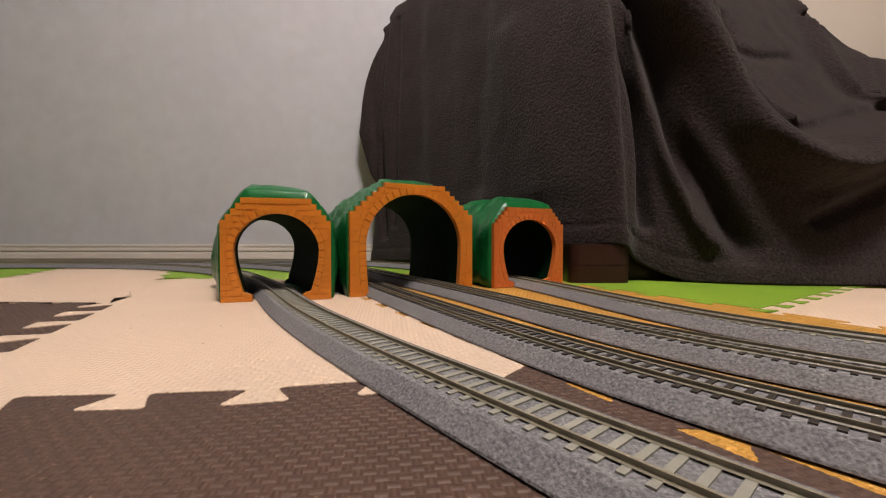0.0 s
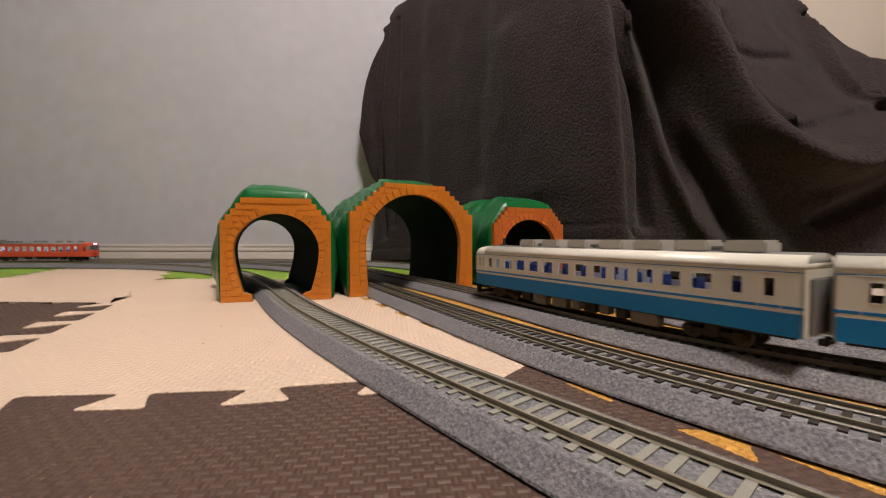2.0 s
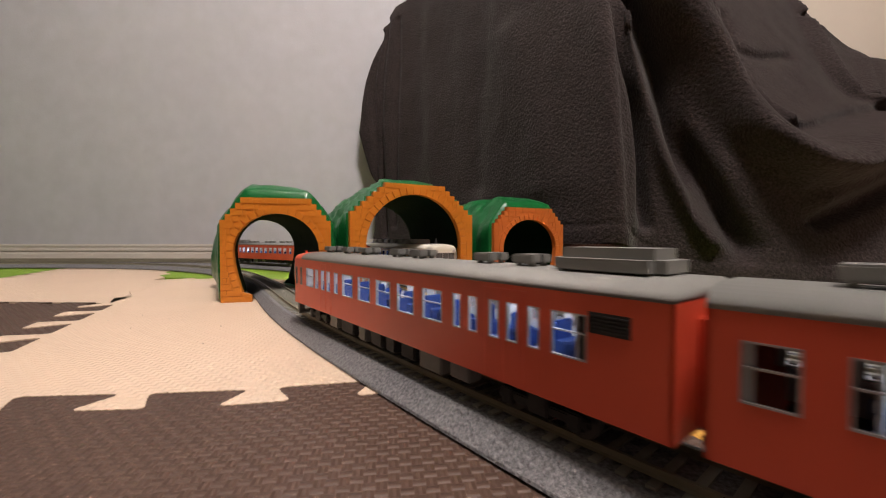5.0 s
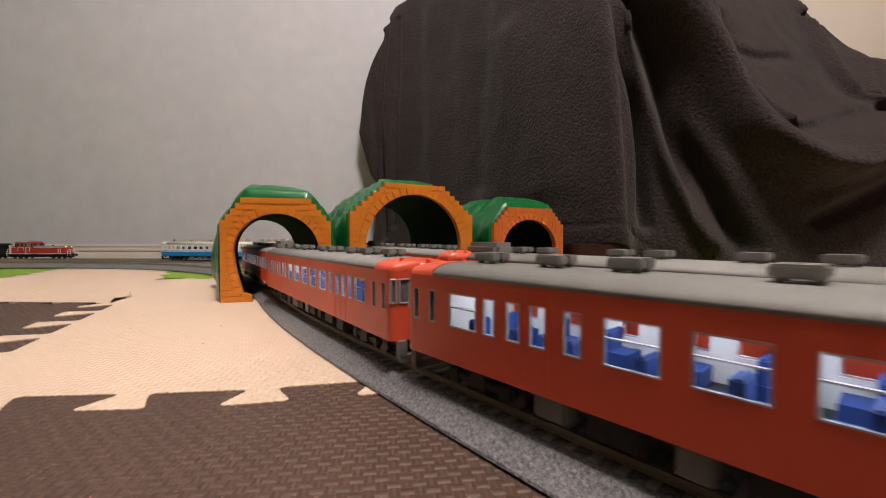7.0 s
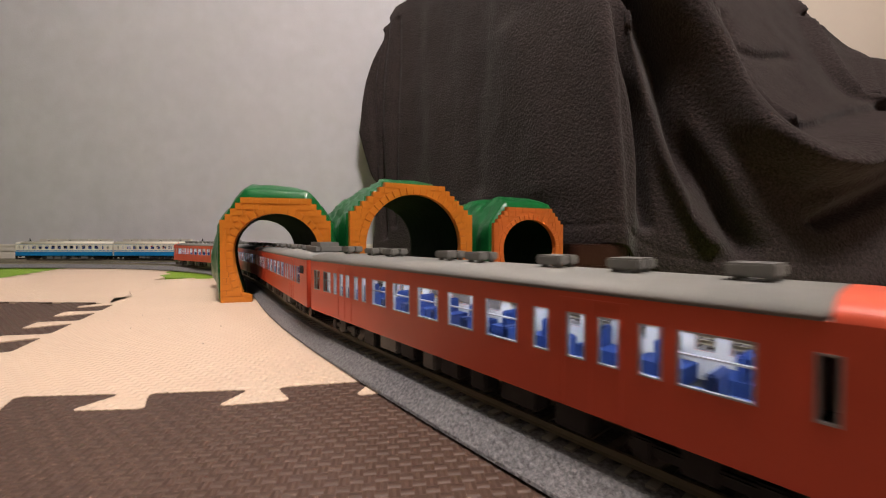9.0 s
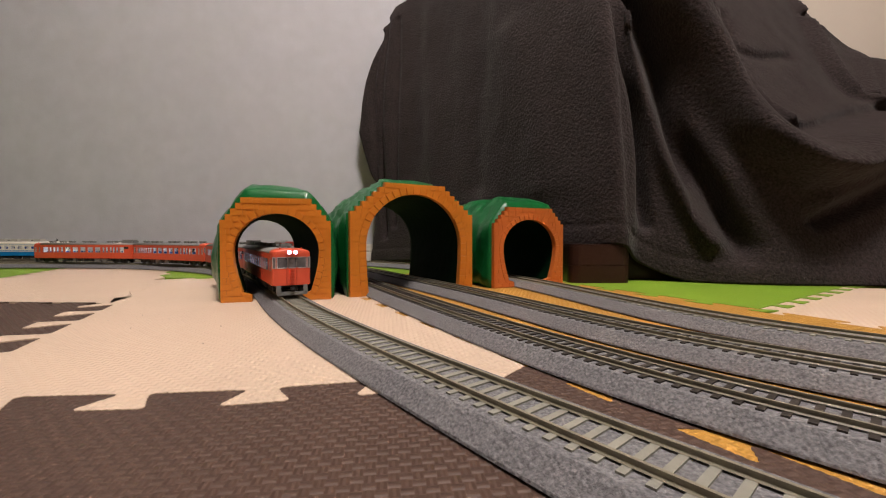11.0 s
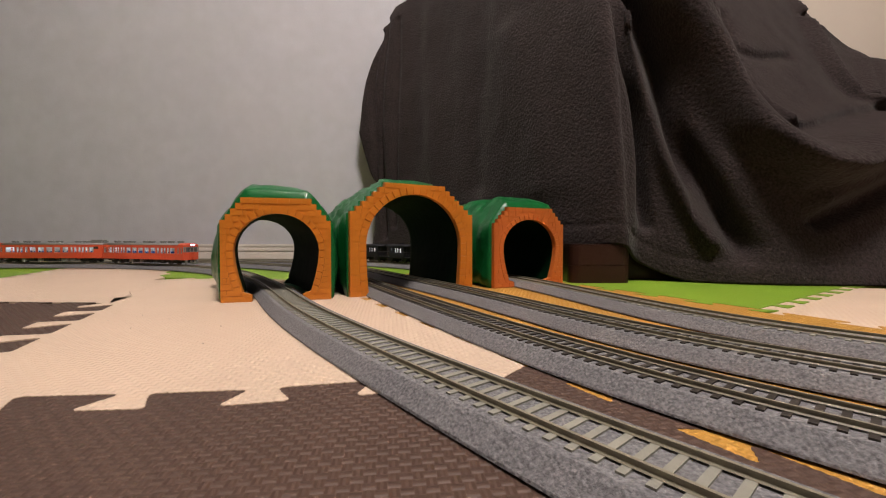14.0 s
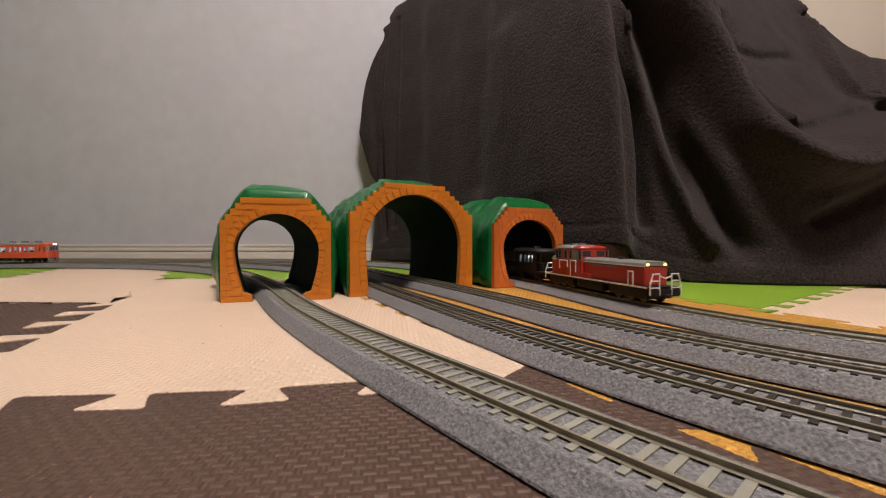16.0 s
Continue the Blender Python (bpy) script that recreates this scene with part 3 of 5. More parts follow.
            if z > 0.02:
                flat = Vector((ox, oz))
                rnd = Vector((math.cos(ang) * (half + 0.004), max(0.0, math.sin(ang)) ** 0.75 * (top + 0.002)))
                mixk = min(1.0, k * 5)
                q = flat.lerp(rnd, 0.45 * mixk)
            else:
                q = Vector((ox, oz))
            bulge = (0.0035 if stepped else 0.0035 + 0.0035 * min(1.0, max(0.0, (oz - 0.085) / 0.02))) + (0.006 if stepped else 0.0065) * min(1.0, k * 5) * (0.5 + 0.5 * min(1.0, z / 0.06))
            nz = noise.noise((q.x * 28 + seed * 7, k * length * 34, q.y * 28)) * 0.0065 + noise.noise((q.x * 70 + seed, k * length * 60, q.y * 60)) * 0.0016
            dirv = Vector((q.x, q.y - zc * 0.8)).normalized()
            q = q + dirv * (bulge * (0.35 if z < 0.02 else 1.0) + nz * min(1.0, 0.25 + k * 5))
            if not stepped and q.y > 0.08:
                # rounded crown over the portal's flat top
                q.y += 0.0045 * max(0.0, 1 - (q.x / half) ** 2) * min(1.0, 0.35 + k * 9)
            lim_z = max(0.0, q.y)
            if i in (0, seg):
                lim_z = 0.0
            rb.append(bm.verts.new((cx + math.cos(a) * q.x, cy + math.sin(a) * q.x, lim_z)))
        A.append(ra)
        B.append(rb)
    for j in range(rows_n):
        for i in range(seg):
            # inside faces take the green that is darkened for shade
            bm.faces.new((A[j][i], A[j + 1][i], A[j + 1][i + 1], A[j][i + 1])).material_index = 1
            bm.faces.new((B[j][i + 1], B[j + 1][i + 1], B[j + 1][i], B[j][i]))
    for j in (0, rows_n):
        for i in range(seg):
            bm.faces.new((A[j][i], A[j][i + 1], B[j][i + 1], B[j][i]))
    bmesh.ops.recalc_face_normals(bm, faces=bm.faces)
    part("vault", bm, [M_GREEN, M_VAULTSHADE], base, "glossy green hill-shaped vault", smooth=True)
    return base


tunnel("toy_tunnel", (-0.182, 0.4347), 13.4, 16.7, 0.183, 0.0569, 0.0825, 0.0312, 0.1130, opening_small(1.007), M_ORANGE,
       "small green plastic tunnel with orange brick portal, on a curve", False, 3, 7.0)
tunnel("toy_tunnel", (-0.034, 0.5031), 29.7, 4.6, 0.188, 0.0854, 0.0950, 0.0352, 0.1370, opening_big(), M_ORANGE,
       "wide double-track green plastic tunnel with stepped orange portal", True, 5, -7.1)
tunnel("toy_tunnel", (0.127, 0.5762), 28.1, 5.2, 0.171, 0.0639, 0.0845, 0.0361, 0.1130, opening_small(1.114), M_ORANGE2,
       "small green plastic tunnel with reddish orange brick portal", False, 9, -6.8)


# ---- sofa under a blanket ----
def spline(pts, t):
    """Catmull-Rom through tuples at t from 0 to 1."""
    n = len(pts) - 1
    f = min(max(t, 0.0), 1.0) * n
    i = min(int(f), n - 1)
    u = f - i
    g = [pts[max(0, i - 1)], pts[i], pts[i + 1], pts[min(n, i + 2)]]
    return [0.5 * (2 * b + (c - a) * u + (2 * a - 5 * b + 4 * c - d) * u * u + (3 * b - a - 3 * c + d) * u ** 3) for a, b, c, d in zip(*g)]


# foot x, y, z and top x, y, z, going round the sofa's end and along its front
DRAPE = [(-0.165, 1.205, 0.002, -0.10, 1.24, 0.78), (-0.06, 1.088, 0.012, -0.02, 1.135, 0.80), (0.06, 0.913, 0.035, 0.09, 0.983, 0.80),
         (0.16, 0.749, 0.054, 0.19, 0.854, 0.80), (0.235, 0.649, 0.057, 0.225, 0.819, 0.80), (0.276, 0.605, 0.058, 0.262, 0.772, 0.80),
         (0.318, 0.641, 0.030, 0.30, 0.784, 0.80), (0.38, 0.626, 0.003, 0.39, 0.76, 0.76), (0.44, 0.593, 0.001, 0.528, 0.877, 0.757),
         (0.53, 0.573, 0.001, 0.845, 1.006, 0.690), (0.66, 0.567, 0.001, 1.075, 1.053, 0.562), (0.95, 0.585, 0.001, 1.339, 1.076, 0.536), (1.35, 0.643, 0.001, 1.68, 1.111, 0.5337)]
# crease lines of the cloth as (x, z) runs with height and half width above and below
CREASES = [
    ([(0.254, 0.489), (0.271, 0.392), (0.292, 0.296), (0.298, 0.2), (0.291, 0.089)], 0.012, 0.012, 0.012),
    ([(0.262, 0.493), (0.29, 0.399), (0.315, 0.303), (0.323, 0.204), (0.331, 0.091)], -0.022, 0.009, 0.009),
    ([(0.28, 0.495), (0.321, 0.408), (0.342, 0.302), (0.361, 0.203), (0.39, 0.118), (0.417, 0.064)], 0.017, 0.014, 0.014),
    ([(0.326, 0.509), (0.349, 0.406), (0.369, 0.298), (0.396, 0.198), (0.426, 0.113), (0.456, 0.054)], -0.03, 0.02, 0.02),
    ([(0.366, 0.502), (0.388, 0.423), (0.417, 0.351), (0.45, 0.284), (0.477, 0.227), (0.512, 0.187), (0.552, 0.168), (0.622, 0.188), (0.84, 0.27)], 0.05, 0.05, 0.022),
    ([(0.46, 0.532), (0.461, 0.441), (0.475, 0.358), (0.497, 0.292), (0.532, 0.246)], -0.012, 0.011, 0.011),
    ([(0.516, 0.553), (0.507, 0.454), (0.52, 0.379), (0.542, 0.308), (0.57, 0.271)], 0.01, 0.012, 0.012),
    ([(0.539, 0.504), (0.553, 0.429), (0.606, 0.414), (0.69, 0.431)], -0.008, 0.012, 0.012),
    ([(0.535, 0.237), (0.625, 0.255), (0.755, 0.295), (0.912, 0.333)], -0.016, 0.012, 0.016),
    ([(0.847, 0.689), (0.832, 0.545), (0.816, 0.452), (0.827, 0.37), (0.885, 0.337)], 0.02, 0.014, 0.014),
    ([(0.838, 0.585), (0.868, 0.523), (0.85, 0.422), (0.841, 0.365)], -0.02, 0.01, 0.01),
    ([(0.952, 0.602), (1.015, 0.59), (1.083, 0.56), (1.025, 0.513), (0.897, 0.373)], 0.016, 0.012, 0.012),
    ([(1.128, 0.549), (1.027, 0.449), (0.946, 0.361)], -0.014, 0.01, 0.01),
    ([(0.557, 0.124), (0.647, 0.162), (0.799, 0.228)], 0.014, 0.016, 0.012),
    ([(0.561, 0.094), (0.645, 0.126), (0.739, 0.167)], -0.012, 0.016, 0.012),
    ([(-0.193, 0.702), (-0.213, 0.538), (-0.205, 0.364), (-0.207, 0.228)], -0.012, 0.008, 0.008),
    ([(-0.171, 0.739), (-0.187, 0.535), (-0.186, 0.309), (-0.176, 0.073)], -0.013, 0.008, 0.008),
    ([(-0.134, 0.73), (-0.137, 0.53), (-0.142, 0.307), (-0.147, 0.107)], -0.010, 0.008, 0.008),
    ([(-0.04, 0.779), (-0.03, 0.498), (-0.022, 0.208)], 0.006, 0.025, 0.025),
    ([(0.091, 0.655), (0.081, 0.43), (0.072, 0.19)], -0.005, 0.022, 0.022),
    ([(0.142, 0.506), (0.169, 0.315), (0.183, 0.166)], 0.005, 0.03, 0.03)]


def blanket():
    nc, nv = 420, 220
    bm = bmesh.new()
    rows = []
    base = np.array([[spline(DRAPE, c / (nc - 1)) for c in range(nc)]])[0]
    v = np.linspace(0, 1, nv)
    foot, top = base[:, None, :3], base[:, None, 3:]
    lean = (v ** 1.35)[None, :, None]
    P = foot + (top - foot) * np.concatenate([np.repeat(lean, 2, axis=2), v[None, :, None]], axis=2)
    # belly of the cloth at the far end
    cc = np.arange(nc)[:, None] / (nc - 1) * 12
    edge = np.interp(v, np.linspace(0, 1, 11), [-0.220, -0.212, -0.208, -0.2095, -0.234, -0.254, -0.247, -0.236, -0.215, -0.193, -0.147])
    P[:, :, 0] += np.exp(-(cc / 0.5) ** 2) * (edge[None] - P[0:1, :, 0])
    P[:, :, 1] -= np.clip((cc - 7.2) / 1.5, 0, 1) * 0.04 * np.exp(-((P[:, :, 2] - 0.19) / 0.09) ** 2)
    tang = np.gradient(P, axis=0)
    nrm = np.stack([tang[:, :, 1], -tang[:, :, 0]], axis=2)
    nrm /= np.linalg.norm(nrm, axis=2)[:, :, None] + 1e-9
    disp = np.zeros((nc, nv))
    X, Z = P[:, :, 0], P[:, :, 2]
    for line, high, wide, under in CREASES:
        best, side = np.full((nc, nv), 9.0), np.zeros((nc, nv), bool)
        smooth = [spline(line, i / 24) for i in range(25)]
        for a, b in zip(smooth[:-1], smooth[1:]):
            dx, dz = b[0] - a[0], b[1] - a[1]
            t = np.clip(((X - a[0]) * dx + (Z - a[1]) * dz) / (dx * dx + dz * dz), 0, 1)
            gap = np.hypot(X - a[0] - t * dx, Z - a[1] - t * dz)
            side = np.where(gap < best, (dx * (Z - a[1]) - dz * (X - a[0])) >= 0, side)
            best = np.minimum(best, gap)
        front = np.clip((cc - 5.3) / 0.6, 0, 1) if line[0][0] > 0.2 else np.clip(5 - cc, 0, 1)
        disp += 1.5 * high * np.exp(-(best / np.where(side, wide, under)) ** 2) * front
    for i in range(nc):
        for j in range(nv):
            p = P[i, j]
            disp[i, j] += noise.noise((p[0] * 9, p[1] * 9, p[2] * 5)) * 0.005 + noise.noise((p[0] * 30, p[1] * 30, p[2] * 16)) * 0.0016
    hem = np.exp(-((v - 0.045) / 0.006) ** 2) * -0.0025 + np.exp(-((v - 0.02) / 0.02) ** 2) * 0.002
    disp += hem[None]
    disp *= np.clip(0.2 + (1 - v[None]) * 7, 0, 1)
    disp *= np.clip(0.3 + v[None] * 6, 0, 1)
    P[:, :, :2] += nrm * disp[:, :, None]
    grid = [[bm.verts.new(P[i, j]) for j in range(nv)] for i in range(nc)]
    back = []
    for i in range(nc):
        a = P[i, nv - 1]
        back.append([grid[i][-1], bm.verts.new((a[0] + 0.02, a[1] + 0.05, a[2] + 0.012)), bm.verts.new((a[0] + 0.08, a[1] + 0.40, a[2] - 0.01))])
    for i in range(nc - 1):
        for j in range(nv - 1):
            bm.faces.new((grid[i][j], grid[i + 1][j], grid[i + 1][j + 1], grid[i][j + 1]))
        for j in range(2):
            bm.faces.new((back[i][j], back[i + 1][j], back[i + 1][j + 1], back[i][j + 1]))
    ob = tagged(link("fleece_blanket", bm, M_FLEECE, True), "dark grey fleece blanket draped in folds over a sofa", "blanket")
    so = ob.modifiers.new("thick", "SOLIDIFY")
    so.thickness, so.offset = 0.004, -1
    return ob


def sofa():
    base = tagged(new("sofa"), "dark brown leather sofa mostly hidden by a blanket", "sofa")

    def block(name, x0, x1, y0, y1, z0, z1, bevel):
        bm = bmesh.new()
        bm_box(bm, x0, x1, y0, y1, z0, z1, bevel)
        return part(name, bm, M_LEATHER, base)

    def rounded(x0, x1, y0, y1, r):
        pts = []
        for cx, cy, a0 in ((x1 - r, y0 + r, -90), (x1 - r, y1 - r, 0), (x0 + r, y1 - r, 90), (x0 + r, y0 + r, 180)):
            pts += [(cx + r * math.cos(radians(a0 + 15 * i)), cy + r * math.sin(radians(a0 + 15 * i))) for i in range(7)]
        return pts

    # corner foot: two rounded tiers with a fine groove between them and softened rims
    bm = bmesh.new()
    for z0, z1, inset in ((-0.0108, 0.0270, 0.0), (0.0270, 0.0278, 0.0014), (0.0278, 0.0560, 0.0), (0.0560, 0.0585, 0.0012), (0.0585, 0.0600, 0.0040)):
        extrude_poly(bm, rounded(0.197 + inset, 0.292 - inset, 0.611 + inset, 0.772 - inset, 0.016), z0, z1)
    part("corner_foot", bm, M_LEATHER, base, "glossy dark brown rounded corner")
    block("base_rail", 0.30, 1.4, 0.673, 0.796, -0.0108, 0.052, 0.006)
    block("seat_body", 0.45, 1.4, 1.053, 1.27, 0.06, 0.36, 0.03)
    block("backrest", 0.26, 0.46, 0.936, 1.264, 0.06, 0.70, 0.03)
    return base


sofa()
blanket()


# ---- rolling stock ----
M_GLASSCAB = material("front_glass", (0.20, 0.19, 0.19), 0.06, second=(0.045, 0.042, 0.045), scale=110)
M_GLASSDARK = material("cab_glass", (0.03, 0.035, 0.04), 0.08)
HALF = 0.018
LIFT = 0.0003


def arch_roof(bm, x0, x1, z_eave, z_top, half=HALF, seg=14, cap=True):
    pts = []
    for i in range(seg + 1):
        a = math.pi * i / seg
        pts.append((half * math.copysign(abs(math.cos(a)) ** 0.62, math.cos(a)), z_eave + (z_top - z_eave) * math.sin(a) ** 0.9))
    a = [bm.verts.new((x0, y, z)) for y, z in pts]
    b = [bm.verts.new((x1, y, z)) for y, z in pts]
    for i in range(seg):
        bm.faces.new((a[i], b[i], b[i + 1], a[i + 1]))
    bm.faces.new(a)
    bm.faces.new(b[::-1])
    bm.faces.new((a[0], a[-1], b[-1], b[0]))
    bmesh.ops.recalc_face_normals(bm, faces=bm.faces)


def dome_end(bm, x, s, z_eave, z_top, deep):
    """The roof over a cab, sinking to the eave along the rounded front."""
    rows = []
    for j in range(9):
        f = j / 8
        k = math.sin(math.pi / 2 * f) ** 0.9
        ring = []
        for i in range(17):
            a = math.pi * i / 16
            # eave point on the plan: straight sides, then the rounded nose
            c = -math.cos(a)
            if f < 0.45:
                ex = x - s * 0.0172 + s * (0.0172 - deep) * f / 0.45
                half = HALF
                top = z_top - (z_top - z_eave) * 0.12 * (f / 0.45) ** 2
            else:
                g = (f - 0.45) / 0.55
                ex = x - s * deep + s * deep * math.sin(math.pi / 2 * g) ** 1.0
                half = HALF * max(0.02, math.cos(math.pi / 2 * g)) ** 0.42
                top = z_eave + (z_top - z_eave) * 0.88 * math.sqrt(max(0.0, 1 - g ** 2.2))
            ring.append(bm.verts.new((ex, half * math.copysign(abs(c) ** 0.62, c), z_eave + (top - z_eave) * math.sin(a) ** 0.9)))
        rows.append(ring)
    for p, q in zip(rows[:-1], rows[1:]):
        for i in range(16):
            bm.faces.new((p[i], p[i + 1], q[i + 1], q[i]))
    bmesh.ops.recalc_face_normals(bm, faces=bm.faces)


def side_wall(bm, length, wins, z0, zw0, zw1, z1, y, thick=0.0009, trim=(0.0, 0.0)):
    """One side with real window openings; y is the outer face."""
    yi = y - math.copysign(thick, y)
    ya, yb = min(y, yi), max(y, yi)
    h = length / 2
    e0, e1 = -h + trim[0], h - trim[1]
    bm_box(bm, e0, e1, ya, yb, z0, zw0)
    bm_box(bm, e0, e1, ya, yb, zw1, z1)
    x = e0
    for a, b in sorted(wins):
        bm_box(bm, x, a, ya, yb, zw0, zw1)
        x = b
    bm_box(bm, x, e1, ya, yb, zw0, zw1)


def bogie(base, x):
    bm = bmesh.new()
    for s in (-1, 1):
        bm_box(bm, x - 0.0165, x + 0.0165, s * 0.0125 - 0.001, s * 0.0125 + 0.001, 0.0045, 0.0075, 0.0005)
        for dx in (-0.0125, 0.0125):
            bm_box(bm, x + dx - 0.0025, x + dx + 0.0025, s * 0.0128 - 0.0012, s * 0.0128 + 0.0012, 0.003, 0.0085, 0.0005)
        bm_box(bm, x - 0.004, x + 0.004, s * 0.0128 - 0.0013, s * 0.0128 + 0.0013, 0.0035, 0.0105, 0.0005)
    bm_box(bm, x - 0.004, x + 0.004, -0.012, 0.012, 0.0045, 0.0115)
    frame_ob = part("bogie", bm, M_UNDER, base)
    for dx in (-0.0125, 0.0125):
        bm = bmesh.new()
        for s in (-1, 1):
            bm_cyl(bm, (x + dx, s * 0.0085, 0.0053), 0.0053, 0.0022, "Y", 18)
        bm_cyl(bm, (x + dx, 0, 0.0053), 0.0012, 0.017, "Y", 8)
        part("wheelset", bm, M_STEEL, frame_ob)


def rail_car(name, label, category, wins, zw, paint, cabs, roof_mat, roof_top, vents, group, interior=None):
    base = tagged(new(name), label, category, group=group)
    L = 0.2620
    h = L / 2
    z0, z1 = 0.0112, 0.0425
    lower, upper, split = paint
    back = 0.0 if split else 0.0035
    trim = tuple(0.0034 + back if c else 0.0 for c in cabs)
    for y in (-HALF, HALF):
        if split:
            bm = bmesh.new()
            bm_box(bm, -h + trim[0], h - trim[1], min(y, y - math.copysign(0.0009, y)), max(y, y - math.copysign(0.0009, y)), z0, split)
            part("lower_side", bm, lower, base, "blue painted lower side")
            bm = bmesh.new()
            side_wall(bm, L, wins, split, zw[0], zw[1], z1, y, trim=trim)
            part("upper_side", bm, upper, base, "cream painted upper side")
            for zs, hgt, mm in ((split + 0.0018, 0.0014, lower), (0.0410, 0.0004, lower)):
                bm = bmesh.new()
                s = math.copysign(1, y)
                ya, yb = sorted((y, y + s * 0.00012))
                bm_box(bm, -h + trim[0], h - trim[1], ya, yb, zs, zs + hgt)
                part("stripe", bm, mm, base)
        else:
            bm = bmesh.new()
            side_wall(bm, L, wins, z0, zw[0], zw[1], z1, y, trim=trim)
            part("side", bm, lower, base)
        bm = bmesh.new()
        s = math.copysign(1, y)
        side_wall(bm, L - 0.016, wins, 0.0165, zw[0], zw[1], 0.0412, y - s * 0.0011, 0.0003)
        part("inner_lining", bm, M_INNER, base, "cream inner lining")
        # window frames and panes
        pane = {}
        for a, b in wins:
            w = round(b - a, 4)
            m = pose((a + b) / 2, y, (zw[0] + zw[1]) / 2)
            if w not in pane:
                s = math.copysign(1, y)
                bm = bmesh.new()
                t, hz = 0.00042, (zw[1] - zw[0]) / 2
                ya, yb = sorted((0.00015 * s, -0.0008 * s))
                bm_box(bm, -w / 2, w / 2, ya, yb, -hz, -hz + t)
                bm_box(bm, -w / 2, w / 2, ya, yb, hz - t, hz)
                bm_box(bm, -w / 2, -w / 2 + t, ya, yb, -hz + t, hz - t)
                bm_box(bm, w / 2 - t, w / 2, ya, yb, -hz + t, hz - t)
                if w > 0.008 and not split:
                    bm_box(bm, -w / 2 + t, w / 2 - t, ya, yb, 0.0008, 0.0012)
                f = part("window", bm, M_SILVER if not split else M_WHITE, base, "silver window frame" if not split else "cream window frame")
                f.matrix_basis = m
                bm = bmesh.new()
                bm_box(bm, -w / 2 + t, w / 2 - t, -0.0005 * s - 0.0001, -0.0005 * s + 0.0001, -hz + t, hz - t)
                g = part("pane", bm, M_GLASS, f)
                g.visible_shadow = False
                pane[w] = (f, g)
            else:
                f = share("window", pane[w][0], base, m)
                g = share("pane", pane[w][1], f, Matrix())
                g.visible_shadow = False
        # doors drawn by thin raised seams
        for dx in (-0.0805, 0.0670) if not split else (-0.118, 0.1173):
            s = math.copysign(1, y)
            bm = bmesh.new()
            ya, yb = sorted((y, y + s * 0.0002))
            wd = 0.0082 if not split else 0.0045
            for xx in (dx - wd, dx, dx + wd) if not split else (dx - wd, dx + wd):
                bm_box(bm, xx - 0.0002, xx + 0.0002, ya, yb, (split or z0) + 0.001, 0.0405)
            bm_box(bm, dx - wd - 0.001, dx + wd + 0.001, ya, yb, 0.0405, 0.0410)
            part("door_seam", bm, lower if not split else upper, base)
    # roof
    bm = bmesh.new()
    rx0, rx1 = -h + (0.0165 + back if cabs[0] else 0), h - (0.0165 + back if cabs[1] else 0)
    arch_roof(bm, rx0, rx1, z1, roof_top, HALF + 0.0002)
    part("roof", bm, upper if split else roof_mat, base, "cream arched roof shoulders" if split else "matt grey arched roof", True)
    if split:
        bm = bmesh.new()
        arch_roof(bm, rx0, rx1, z1 + 0.0028, roof_top + 0.0003, HALF * 0.80)
        part("roof_walk", bm, roof_mat, base, "dark grey roof top", True)
    for s, cab in ((-1, cabs[0]), (1, cabs[1])):
        x = s * h
        bm = bmesh.new()
        xa, xb = sorted((x, x - s * 0.001))
        if cab:
            # nose rounded in plan, with front and corner windows
            mm = lower if not split else upper
            zf0, zf1 = 0.0280, 0.0385
            deep = 0.0050
            x += s * (0.0015 - back)
            bm.free()
            plan = []
            for q in range(21):
                a = -math.pi / 2 + math.pi * q / 20
                plan.append((x - s * deep + s * deep * max(0.0, math.cos(a)) ** 0.42, HALF * math.copysign(abs(math.sin(a)) ** 0.8, math.sin(a))))
            glazed = [q for q in range(20) if q in (2, 3, 5, 6, 7, 8, 9, 10, 11, 12, 13, 14, 16, 17)]

            def band(b, q0, q1, za, zb, inset=0.0):
                for q in range(q0, q1):
                    (xa1, ya1), (xb1, yb1) = plan[q], plan[q + 1]
                    k = 1 - inset
                    vs = [b.verts.new((x - s * deep + (px - x + s * deep) * k, py * k, pz)) for px, py, pz in
                          ((xa1, ya1, za), (xb1, yb1, za), (xb1, yb1, zb), (xa1, ya1, zb))]
                    b.faces.new(vs if s > 0 else vs[::-1])

            bm = bmesh.new()
            if split:
                bl = bmesh.new()
                band(bl, 0, 20, z0, 0.0225)
                part("nose_panel", bl, lower, base, "blue front panel", True)
                band(bm, 0, 20, 0.0225, zf0)
            else:
                band(bm, 0, 20, z0, zf0)
            band(bm, 0, 20, zf1, z1)
            for q in range(20):
                if q not in glazed:
                    band(bm, q, q + 1, zf0, zf1)
            bmesh.ops.remove_doubles(bm, verts=bm.verts, dist=1e-6)
            nose = part("front", bm, mm, base, "", True)
            for q0, q1 in ((2, 4), (5, 9), (9, 11), (11, 15), (16, 18)):
                bm = bmesh.new()
                band(bm, q0, q1, zf0, zf1, 0.03)
                part("front_window", bm, M_GLASSCAB, nose)
                bm = bmesh.new()
                for q in (q0, q1):
                    px, py = plan[q]
                    bm_box(bm, px - 0.0005, px + 0.0005, py - 0.0005, py + 0.0005, zf0, zf1)
                for q in range(q0, q1):
                    (ax, ay), (bx, by) = plan[q], plan[q + 1]
                    for zz in (zf0, zf1):
                        bm_tube(bm, [(ax, ay, zz), (bx, by, zz)], 0.0004)
                part("window_trim", bm, M_SILVER, nose)
            bm = bmesh.new()
            dome_end(bm, x, s, z1, roof_top, deep)
